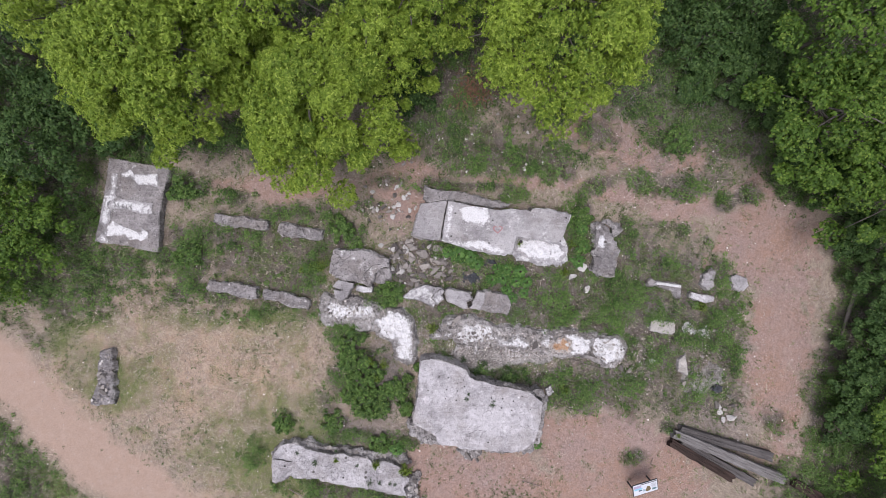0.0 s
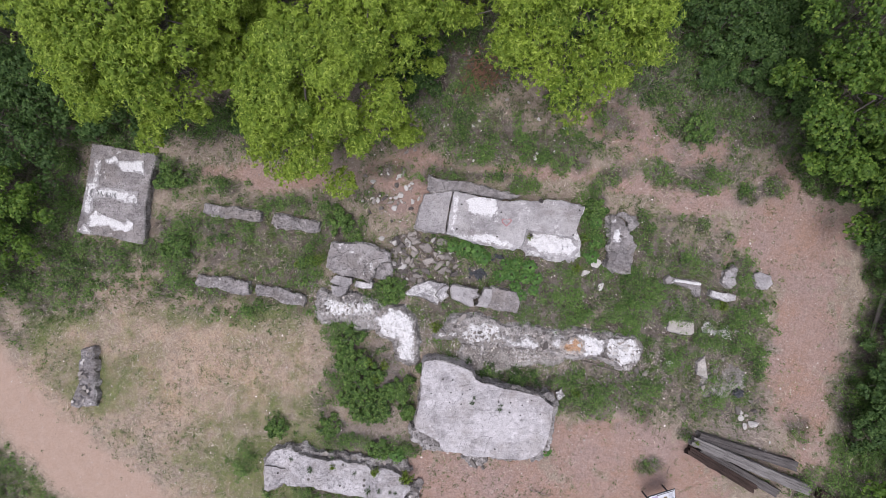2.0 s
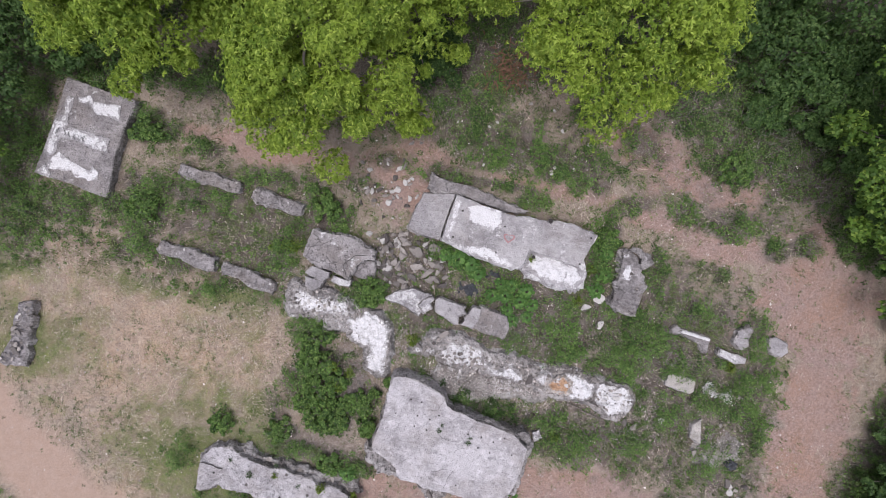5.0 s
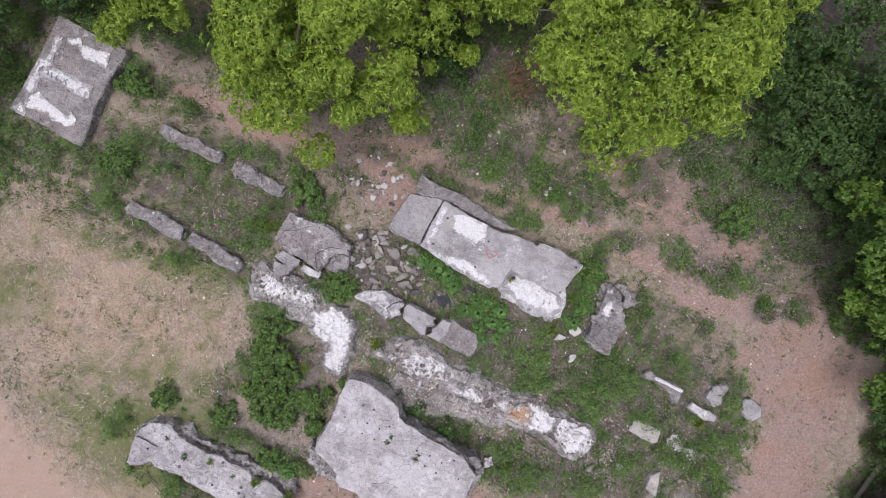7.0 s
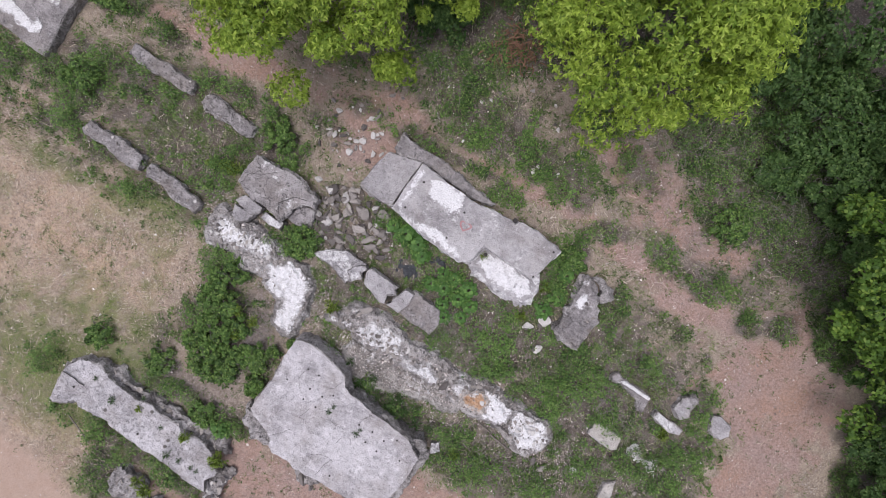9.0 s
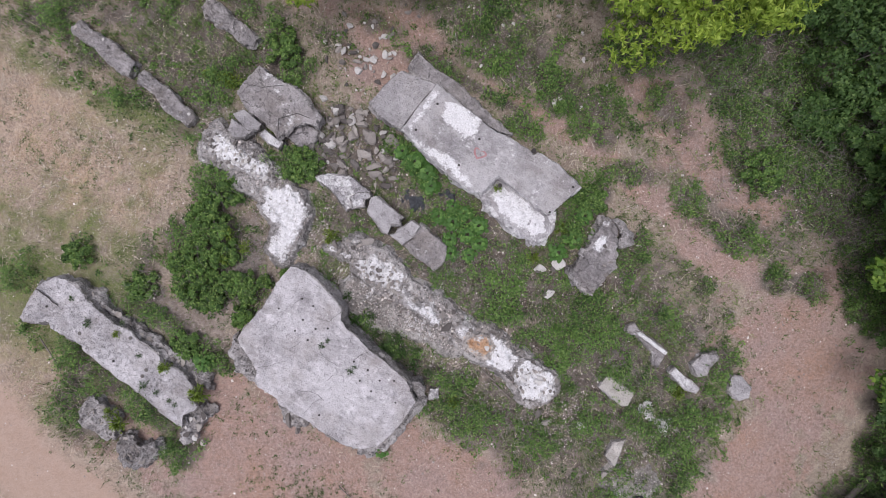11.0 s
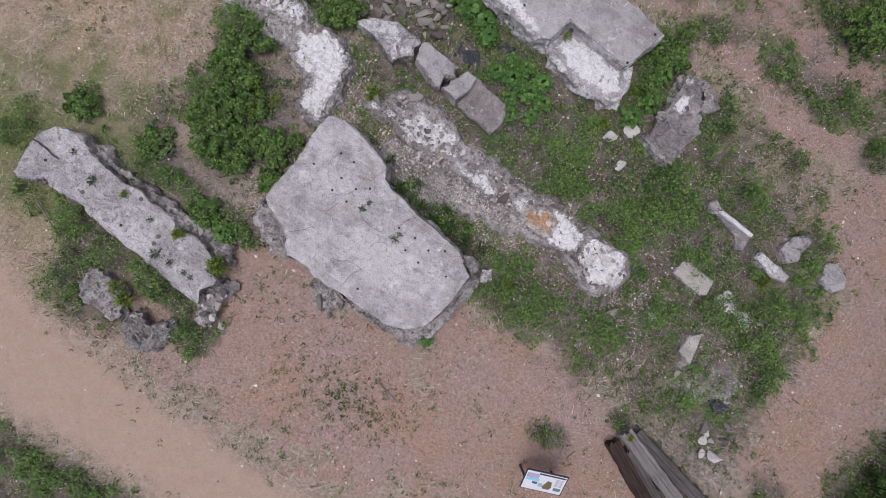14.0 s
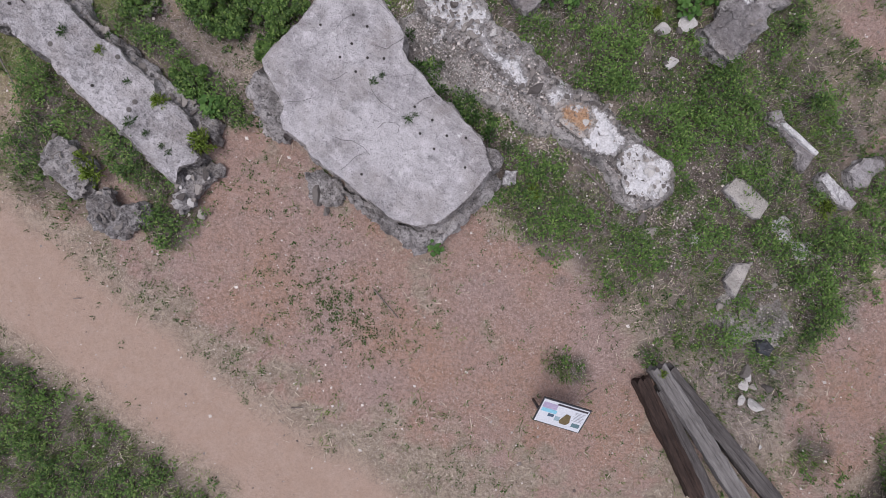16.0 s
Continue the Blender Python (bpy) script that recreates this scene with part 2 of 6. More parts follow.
GRAFFITI = plain("faded_black_paint", (0.06, 0.06, 0.06), (0.2, 0.2, 0.2), 12)


def rock_material():
    n = Nodes("field_stone")
    rnd = n.add("ShaderNodeObjectInfo").outputs["Random"]
    c = n.mix(n.calc("POWER", rnd, 1.5), (0.1, 0.088, 0.082), (0.52, 0.47, 0.43))
    f = n.noise(7, 7, 0.7)
    c = n.mix(n.ramp(f, 0.35, 0.7), n.mix(0.5, c, (0.15, 0.13, 0.125)), c)
    n.bump(f, 0.8, 0.03)
    return n.done(c, 0.9)


ROCK = rock_material()
LIME_ROCK = plain("white_lime_stone", (0.46, 0.43, 0.41), (0.74, 0.71, 0.69), 6)
HOLE = plain("dark_pit", (0.035, 0.03, 0.03), (0.08, 0.07, 0.065))
DENT = plain("dirty_dent", (0.1, 0.09, 0.085), (0.2, 0.18, 0.17))
TIMBER = plain("weathered_timber", (0.055, 0.048, 0.047), (0.19, 0.172, 0.168), 2.2, 0.85, 0.02, (0.6, 6, 6))
TIMBER_PALE = plain("bleached_timber", (0.12, 0.108, 0.105), (0.33, 0.31, 0.3), 2.2, 0.85, 0.02, (0.6, 6, 6))
TIMBER_DARK = plain("rotten_dark_timber", (0.018, 0.013, 0.012), (0.1, 0.064, 0.052), 2.2, 0.9, 0.03, (0.6, 6, 6))
BARK = plain("bark", (0.1, 0.085, 0.075), (0.22, 0.2, 0.18), 9, 0.95, 0.03)
TWIG = plain("dry_twig", (0.12, 0.1, 0.088), (0.36, 0.31, 0.28), 5)

LEAF_MAPLE = foliage("maple_leaf", (0.085, 0.165, 0.018), (0.35, 0.475, 0.06), (0.53, 0.64, 0.13), 0.35)
LEAF_GREEN = foliage("green_tree_leaf", (0.045, 0.102, 0.016), (0.15, 0.265, 0.04), (0.28, 0.38, 0.07), 0.33)
LEAF_SHRUB = foliage("shrub_leaf", (0.025, 0.06, 0.016), (0.09, 0.17, 0.045), (0.18, 0.27, 0.08), 0.3)
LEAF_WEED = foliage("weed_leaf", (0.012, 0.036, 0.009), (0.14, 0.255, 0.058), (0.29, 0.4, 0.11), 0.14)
LEAF_LIME = foliage("lime_weed_leaf", (0.12, 0.19, 0.025), (0.23, 0.31, 0.055), (0.33, 0.39, 0.08), 0.25)
LEAF_BROAD = foliage("burdock_leaf", (0.06, 0.14, 0.03), (0.13, 0.25, 0.058), (0.21, 0.33, 0.1), 0.2)
LEAF_GRASS = foliage("grass_blade", (0.035, 0.075, 0.015), (0.19, 0.275, 0.07), (0.42, 0.41, 0.23), 0.14)


def pebble_material():
    n = Nodes("pebble")
    isl = n.add("ShaderNodeNewGeometry").outputs["Random Per Island"]
    return n.done(n.mix(n.calc("POWER", isl, 1.3), (0.13, 0.1, 0.09), (0.72, 0.66, 0.62)), 0.9)


PEBBLE = pebble_material()


def litter_material(name, a, b):
    n = Nodes(name)
    isl = n.add("ShaderNodeNewGeometry").outputs["Random Per Island"]
    return n.done(n.mix(isl, a, b), 0.9)


STRAW = litter_material("dry_straw", (0.14, 0.11, 0.09), (0.66, 0.57, 0.46))
TWIGS = litter_material("grey_dead_stems", (0.07, 0.06, 0.057), (0.34, 0.3, 0.285))

# ---- where things grow, in metres: centre and half-lengths ----
WEEDS_WEST = [
    (-9.81, 2.4, 0.65, 0.58), (-7.86, 1.97, 0.6, 0.3), (-8.47, 0.5, 1.34, 0.39), (-9.48, -0.41, 0.69, 1.34), (-3.76, 0.67, 0.73, 0.52),
    (-5.7, 1.36, 1.3, 0.22), (-8.29, -1.75, 1.12, 0.39), (-6.03, -2.48, 1.34, 0.39), (-5.01, -0.89, 0.48, 0.65), (-6.57, 0.78, 0.43, 0.26),
    (-3.6, -3.4, 0.7, 0.8), (-3.1, -4.7, 0.7, 1.2), (-2.7, -5.9, 0.7, 0.6), (-1.7, -5.45, 0.3, 0.3), (-1.3, -5.2, 0.12, 0.8),
    (-6.03, -6.6, 0.5, 0.4), (-4.19, -6.61, 0.6, 0.4), (-7.21, -7.75, 0.39, 0.65), (-2.03, -7.43, 0.97, 0.35), (-3.4, -7.15, 0.8, 0.25), (-2.3, -7.6, 0.5, 0.25), (-4.6, -6.95, 0.5, 0.2),
]
WEEDS_MIDDLE = [
    (-1.99, -1.71, 0.78, 0.52), (3.15, -1.38, 1.51, 0.91), (4.67, -1.92, 1.73, 0.65), (6.39, -1.38, 1.19, 1.04), (5.96, -2.89, 1.3, 0.43),
    (3.8, -2.57, 1.51, 0.39), (5.31, 0.89, 0.48, 1.25), (2.29, -1.06, 0.86, 0.73), (0.67, -0.24, 1.08, 0.39), (0.99, 2.38, 2.05, 0.17),
    (2.61, 2.05, 0.65, 0.17), (7.04, 0.24, 0.35, 0.95), (8.98, -2.53, 1.19, 0.48), (8.44, -3.26, 1.19, 0.3), (10.6, -2.57, 0.82, 1.21),
    (9.63, -3.54, 1.08, 0.39), (3.26, -4.9, 1.25, 0.35), (4.99, -5.7, 0.91, 0.56), (1.5, -4.5, 0.5, 0.2), (2.6, -4.75, 0.9, 0.25), (7.2, -2.2, 0.5, 0.6), (8.0, -4.0, 0.7, 0.4), (9.7, -5.2, 0.7, 0.5), (8.4, -0.5, 0.5, 0.4), (10.6, -0.9, 0.4, 0.6), (10.8, -4.0, 0.5, 0.7), (7.0, -5.2, 0.6, 0.3), (2.07, -4.62, 0.73, 0.26), (0.17, -4.13, 0.65, 0.22),
    (1.43, 0.24, 1.3, 0.3),
]
WEEDS_OUTER = [
    (-10.02, 0.45, 0.48, 0.48), (-10.67, -0.24, 0.69, 0.35), (-12.61, -0.63, 1.34, 0.69), (-13.69, 0.67, 0.73, 1.43), (8.77, 4.13, 1.04, 0.6),
    (3.15, 3.48, 2.27, 0.69),
    (1.53, 3.74, 1.08, 0.56), (4.34, 3.05, 0.86, 0.52), (-0.09, 4.88, 1.21, 1.3), (-3.11, -2.25, 0.56, 0.39),
    (15.46, -6.24, 1.3, 1.51), (13.74, -8.83, 1.73, 0.65),
    (2.05, 3.6, 0.65, 0.6), (5.8, 2.4, 0.5, 0.4), (7.5, 2.55, 0.4, 0.5), (9.1, 2.25, 0.6, 0.5), (9.1, 0.57, 0.3, 0.25), (10.8, 1.75, 0.5, 0.3), (8.65, 4.13, 0.8, 0.6), (10.1, 4.7, 1.3, 0.7), (7.0, 0.81, 0.3, 0.4), (4.2, 5.2, 0.8, 0.6), (11.5, 2.0, 0.4, 0.3), (12.6, 4.0, 0.9, 0.7), (10.05, 0.35, 0.2, 0.2),
]
WEEDS_SOUTH = [(-3.6, -9.2, 2.0, 0.45), (-5.3, -9.0, 1.0, 0.35), (-4.4, -10.0, 0.5, 0.7), (-2.0, -9.5, 0.8, 0.35), (-1.2, -10.0, 0.5, 0.5), (8.5, -6.75, 0.3, 0.25), (4.7, -5.7, 0.35, 0.6), (5.6, -5.3, 0.5, 0.3)]
UNDER_TREES = [(-9.5, 4.3, 3.5, 0.8), (-0.5, 5.4, 1.5, 1.3), (8.5, 6.2, 3.0, 1.5), (-6.3, 3.5, 1.2, 0.5), (11.2, 4.4, 1.2, 1.4), (15.2, 0.2, 0.4, 1.2), (15.4, -3.0, 0.3, 3.0), (-13.8, 2.0, 0.8, 2.2)]
GRASS_FIELD = [
        (-6.13, -9.14, 1.3, 0.35), (-3.54, -9.31, 1.94, 0.3), (7.9, -5.16, 2.05, 1.12),
    (7.04, -3.65, 2.38, 0.65), (7.69, -0.63, 1.3, 1.08), (5.96, 4.45, 0.99, 0.73), (8.98, 6.07, 2.59, 1.94), (11.79, 4.34, 1.08, 1.3),
    (-3.54, -2.57, 0.86, 0.65), (-0.3, 2.4, 0.86, 0.43), (-2.03, 2.61, 0.86, 0.43), (9.85, -5.59, 1.51, 0.86),
]
GRASS_SOUTH = [
    (8.77, 2.4, 1.73, 0.43), (10.71, 1.64, 0.56, 0.3), (11.79, 2.18, 0.52, 0.52), (6.07, 2.51, 0.78, 0.28),
    (-3.6, -9.15, 2.0, 0.5), (-3.6, -10.5, 1.3, 0.5), (-6.3, -9.0, 0.9, 0.5), (-4.6, -11.0, 1.2, 0.35), (7.3, -7.95, 0.55, 0.32),
    (9.9, -5.2, 0.8, 0.5), (12.6, -6.6, 0.6, 0.6),
    (-4.8, -5.9, 1.2, 0.6), (-6.4, -7.2, 0.7, 0.6), (-4.0, -5.0, 0.6, 0.8), (-0.9, -2.5, 0.9, 0.6), (1.4, -2.6, 1.6, 0.35), (-6.6, -0.4, 2.0, 0.7), (-3.0, 1.6, 0.9, 0.4), (-0.2, -3.6, 0.5, 0.4), (3.4, -2.9, 1.4, 0.3),
]
LAWN = [(-12.4, -4.7, 1.5, 1.9), (-14.6, -2.6, 2.2, 1.5), (-8.6, -2.6, 1.8, 0.6), (-6.0, -2.9, 1.2, 0.6), (-5.4, -6.2, 1.4, 1.3), (-12.0, -7.2, 1.0, 0.7), (-9.8, -1.6, 1.6, 0.8), (-10.8, -9.2, 0.8, 0.6)]
UNDERBRUSH = [(11.3, 6.2, 2.6, 2.2), (9.4, 8.6, 2.6, 1.8), (13.3, 3.0, 0.9, 1.2), (8.6, 6.6, 1.0, 1.0), (-12.2, 4.6, 1.8, 1.2), (-13.4, -1.0, 1.0, 1.2), (-7.0, 4.4, 1.6, 0.7), (1.0, 5.6, 1.0, 0.7)]
DIRT = [(1.6, -9.4, 5.5, 1.8), (7.6, -8.3, 2.0, 1.5), (12.8, -4.0, 1.2, 4.0), (12.2, 0.6, 1.9, 1.9), (9.3, 1.6, 1.6, 0.45), (6.8, 2.15, 1.6, 0.4),
        (3.4, 2.55, 2.6, 0.3), (-1.4, 2.2, 1.6, 1.3), (8.4, 3.8, 2.4, 1.0), (-6.4, 2.3, 2.4, 0.5), (6.0, 4.4, 1.6, 0.9),
        (-0.9, -8.2, 0.5, 1.0), (12.5, 2.6, 1.0, 1.2), (5.2, -7.2, 2.6, 1.0)]
MIXED = [(2.5, -1.5, 6.0, 2.6), (8.6, -2.4, 3.4, 3.2), (9.0, -4.6, 2.6, 1.6), (-6.0, -0.4, 3.8, 3.0), (4.8, -4.9, 4.5, 0.9), (1.0, 3.6, 5.0, 1.6), (-6.5, -8.0, 3.0, 2.0), (8.5, 3.6, 3.5, 2.2)]
PATH_MID = [(-19.0, -2.6), (-16.9, -4.6), (-13.1, -8.1), (-9.0, -10.9), (-3.8, -12.7), (1.2, -12.9), (6.5, -13.1), (14.0, -12.6), (24.0, -11.0)]


def blobs(x, y, items, soft=1.0):
    out = np.zeros_like(x)
    wob = (fbm(x, y, 0.9, 31) - 0.5) * 1.1 + (fbm(x, y, 3.2, 37) - 0.5) * 1.5
    for cx, cy, rx, ry in items:
        d = np.hypot((x - cx) / rx, (y - cy) / ry) + wob * min(1.0, 0.6 + 0.3 * min(rx, ry))
        out = np.maximum(out, np.clip((1.0 + soft / 2 - d) / soft, 0, 1))
    return out


def lawn(x, y):
    """The western field, where grass stays short and pale."""
    return np.clip((-4.4 - x + (fbm(x, y, 0.7, 55) - 0.5) * 2) / 1.2, 0, 1) * np.clip((-2.2 - y + (fbm(x, y, 0.7, 57) - 0.5)) / 0.8, 0, 1) * np.clip((x + 15.5) / 1.5, 0, 1)


def path_field(x, y):
    best = np.full_like(x, 1e9)
    side = np.zeros_like(x)
    for (ax, ay), (bx, by) in zip(PATH_MID, PATH_MID[1:]):
        dx, dy = bx - ax, by - ay
        k = np.clip(((x - ax) * dx + (y - ay) * dy) / (dx * dx + dy * dy), 0, 1)
        d = np.hypot(x - ax - k * dx, y - ay - k * dy)
        s = (dx * (y - ay) - dy * (x - ax))
        side = np.where(d < best, s, side)
        best = np.minimum(best, d)
    return best, side


def fields(x, y):
    """Path, bare dirt, green cover and lush weeds at places, each 0 to 1."""
    d, side = path_field(x, y)
    d = d + (fbm(x, y, 0.8, 51) - 0.5) * 0.9
    path = np.clip((1.55 - d) / 0.9, 0, 1)
    dirt = np.maximum(blobs(x, y, DIRT, 0.8), 0) * (1 - path)
    lush = blobs(x, y, WEEDS_WEST + WEEDS_MIDDLE + WEEDS_OUTER + UNDER_TREES + WEEDS_SOUTH) * (1 - path)
    green = np.maximum(blobs(x, y, GRASS_FIELD + GRASS_SOUTH, 1.0) * 0.75, lush)
    short = np.maximum(blobs(x, y, LAWN, 1.3) * np.clip((fbm(x, y, 1.1, 59) - 0.25) * 3, 0.2, 1), lawn(x, y) * np.clip((fbm(x, y, 0.75, 59) - 0.47) * 4, 0, 0.5))
    green = np.maximum(green, short * 0.9 * (1 - path))
    verge = np.where(side < 0, np.clip((d - 1.0) / 0.7, 0, 1), 0)
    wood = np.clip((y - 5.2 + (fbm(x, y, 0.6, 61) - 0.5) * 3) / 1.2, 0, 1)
    east = np.clip((x - 14.9 + np.maximum(0, -1.5 - y) * 0.28 + (fbm(x, y, 0.6, 63) - 0.5) * 2) / 0.8, 0, 1)
    west = np.clip((-13.2 - x + (fbm(x, y, 0.6, 65) - 0.5) * 2) / 1.0, 0, 1) * np.clip((y + 2.5) / 1.0, 0, 1)
    brush = blobs(x, y, UNDERBRUSH, 0.9)
    lush = np.maximum.reduce([lush, wood * 0.6, east * 0.7, west * 0.75, verge * 0.45, brush * 0.8])
    open_ground = blobs(x, y, MIXED, 1.2) * 0.8
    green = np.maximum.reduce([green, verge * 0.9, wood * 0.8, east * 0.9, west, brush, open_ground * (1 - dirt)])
    return path, dirt * (1 - lush), green * (1 - path), lush


def height(x, y):
    return (fbm(x, y, 0.35, 71) - 0.5) * 0.12 + (fbm(x, y, 2.2, 73, 3) - 0.5) * 0.05 - 0.02


def ground_material():
    n = Nodes("ground_soil")
    green, path, dirt = n.attr("green"), n.attr("path"), n.attr("dirt")
    big, mid, fine, grit = n.noise(0.5, 5, 0.6), n.noise(3, 6, 0.65), n.noise(16, 6, 0.7), n.noise(48, 3, 0.6)
    straw = n.mix(n.ramp(mid, 0.3, 0.7), (0.25, 0.2, 0.155), (0.43, 0.355, 0.275))
    straw = n.mix(n.ramp(n.attr("dry"), 0.2, 0.9, 0.0, 0.85), straw, n.mix(n.ramp(mid, 0.3, 0.7), (0.34, 0.245, 0.182), (0.51, 0.39, 0.292)))
    straw = n.mix(n.calc("MULTIPLY", n.ramp(n.noise(0.9, 6, 0.65, offset=(4, 2, 0)), 0.45, 0.62, 0.0, 0.75), n.attr("dry")), straw, n.mix(n.ramp(mid, 0.3, 0.7), (0.42, 0.29, 0.19), (0.52, 0.37, 0.255)))
    straw = n.mix(n.calc("MULTIPLY", n.attr("litter"), n.ramp(fine, 0.35, 0.65, 0.9, 0.55)), straw, n.mix(n.ramp(n.noise(9, 6, 0.7, offset=(3, 1, 2)), 0.36, 0.62), (0.065, 0.054, 0.05), (0.34, 0.295, 0.275)))
    earth = n.mix(n.ramp(big, 0.38, 0.62), (0.37, 0.226, 0.166), (0.35, 0.246, 0.218))
    earth = n.mix(n.ramp(mid, 0.4, 0.7, 0.0, 0.6), earth, (0.395, 0.281, 0.243))
    sand = n.mix(n.ramp(mid, 0.3, 0.7), (0.395, 0.278, 0.216), (0.425, 0.312, 0.253))
    # Near-black under green cover: the plants' shade is put into the ground colour.
    shaded_soil = n.mix(n.ramp(mid, 0.35, 0.65), (0.02, 0.018, 0.014), (0.15, 0.135, 0.115))
    shaded_soil = n.mix(n.ramp(n.attr("lawn"), 0.0, 0.6), shaded_soil, n.mix(n.ramp(mid, 0.3, 0.7), (0.085, 0.12, 0.03), (0.2, 0.225, 0.078)))
    c = n.mix(n.ramp(n.calc("ADD", dirt, n.calc("MULTIPLY", mid, 0.5)), 0.4, 0.9), straw, earth)
    c = n.mix(n.ramp(n.calc("ADD", green, n.calc("MULTIPLY", mid, 0.6)), 0.5, 1.1), c, shaded_soil)
    c = n.mix(n.ramp(n.calc("ADD", path, n.calc("MULTIPLY", mid, 0.4)), 0.5, 1.1), c, sand)
    rough = n.ramp(path, 0.3, 0.9, 1.0, 0.35)
    c = n.mix(n.calc("MULTIPLY", n.ramp(fine, 0.36, 0.6, 0.6, 0.0), rough), c, (0.12, 0.085, 0.07))
    c = n.mix(n.calc("MULTIPLY", n.ramp(grit, 0.56, 0.66, 0.0, 0.6), rough), c, (0.58, 0.5, 0.46))
    c = n.mix(n.calc("MULTIPLY", n.ramp(grit, 0.34, 0.44, 0.7, 0.0), rough), c, (0.11, 0.08, 0.065))
    spots = n.cells(5.0)
    c = n.mix(n.calc("MULTIPLY", n.ramp(spots.outputs["Distance"], 0.05, 0.16, 0.55, 0.0), rough), c, (0.12, 0.1, 0.075))
    n.bump(n.calc("ADD", fine, n.calc("MULTIPLY", grit, 0.5)), 0.7, 0.03)
    return n.done(c, 0.95)


def build_ground():
    xs = np.concatenate([[-600, -120, -50, -30], np.arange(-22, 22.01, 0.11), [30, 50, 120, 600]])
    ys = np.concatenate([[-600, -120, -50, -26], np.arange(-18, 14.01, 0.11), [22, 50, 120, 600]])
    gx, gy = np.meshgrid(xs, ys)
    x, y = gx.ravel(), gy.ravel()
    co = np.stack([x, y, height(x, y)], 1)
    nx, ny = len(xs), len(ys)
    i = (np.arange(ny - 1)[:, None] * nx + np.arange(nx - 1)[None, :]).ravel()
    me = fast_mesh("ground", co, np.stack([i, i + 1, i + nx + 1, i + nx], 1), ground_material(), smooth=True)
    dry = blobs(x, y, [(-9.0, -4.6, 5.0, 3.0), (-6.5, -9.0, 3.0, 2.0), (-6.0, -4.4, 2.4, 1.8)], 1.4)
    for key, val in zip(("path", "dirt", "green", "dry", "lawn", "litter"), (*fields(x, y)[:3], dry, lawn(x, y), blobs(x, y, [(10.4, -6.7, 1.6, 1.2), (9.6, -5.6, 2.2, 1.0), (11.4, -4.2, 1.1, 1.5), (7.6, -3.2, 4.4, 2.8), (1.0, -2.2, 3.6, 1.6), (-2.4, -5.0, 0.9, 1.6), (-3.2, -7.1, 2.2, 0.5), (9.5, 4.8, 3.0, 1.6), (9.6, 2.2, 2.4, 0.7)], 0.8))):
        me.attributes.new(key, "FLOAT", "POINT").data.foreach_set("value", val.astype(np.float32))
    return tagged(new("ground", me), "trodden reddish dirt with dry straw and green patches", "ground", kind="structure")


build_ground()


# ---- concrete ----
def resample(outline, step, wobble, seed):
    """Points along an outline: straight runs with fine ragged breaks and a few bites out of the edge."""
    pts = [Vector((*p, 0)) for p in outline]
    out = []
    for a, b in zip(pts, pts[1:] + pts[:1]):
        k = max(1, int((b - a).length / step))
        side = Vector((b.y - a.y, a.x - b.x, 0)).normalized()
        for j in range(k):
            p = a.lerp(b, j / k)
            w = 0.4 * noise.fractal((p.x * 1.7, p.y * 1.7, seed), 0.7, 2.3, 4) + 0.4 * noise.noise((p.x * 8, p.y * 8, seed + 5)) + 0.35 * noise.noise((p.x * 21, p.y * 21, seed + 7))
            w -= 1.5 * max(0.0, noise.noise((p.x * 3.1, p.y * 3.1, seed + 2)) - 0.28)
            out.append(p + side * w * wobble * (0.4 if j == 0 else 1.0))
    return out


def ccw(outline):
    area = sum(a[0] * b[1] - b[0] * a[1] for a, b in zip(outline, outline[1:] + outline[:1]))
    return outline if area > 0 else outline[::-1]


def surface(top, relief, seed, tilt=(0, 0), cx=0.0, cy=0.0):
    """The height of a weathered top face, as a function of the place."""
    def ztop(x, y):
        z = top + tilt[0] * (x - cx) + tilt[1] * (y - cy)
        z += noise.fractal((x * 1.1, y * 1.1, seed + 9), 1.0, 2.0, 4) * relief + noise.noise((x * 9, y * 9, seed)) * relief * 0.4
        if relief > 0.045:
            z += (noise.cell((x * 6, y * 6, seed)) * 0.5 + noise.turbulence((x * 4, y * 4, seed), 4, False) - 0.6) * relief * 0.8
        return z
    return ztop


def fill_points(rim, g, seed):
    """Jittered places inside a rim, g apart, kept off its edge, with their distance from it."""
    rim = np.array([(p[0], p[1]) for p in rim])
    xx, yy = np.meshgrid(np.arange(rim[:, 0].min() + g / 2, rim[:, 0].max(), g), np.arange(rim[:, 1].min() + g / 2, rim[:, 1].max(), g))
    rng = np.random.default_rng(int(seed * 10))
    x, y = xx.ravel() + rng.uniform(-0.3, 0.3, xx.size) * g, yy.ravel() + rng.uniform(-0.3, 0.3, xx.size) * g
    hit, near = np.zeros(len(x), bool), np.full(len(x), 1e9)
    for (x1, y1), (x2, y2) in zip(rim, np.roll(rim, -1, 0)):
        if y1 != y2:
            hit ^= ((y1 > y) != (y2 > y)) & (x < (x2 - x1) * (y - y1) / (y2 - y1) + x1)
        near = np.minimum(near, (x1 - x) ** 2 + (y1 - y) ** 2)
    near = np.sqrt(near)
    ok = hit & (near > 0.5 * g)
    return list(zip(x[ok].tolist(), y[ok].tolist())), near[ok].tolist()


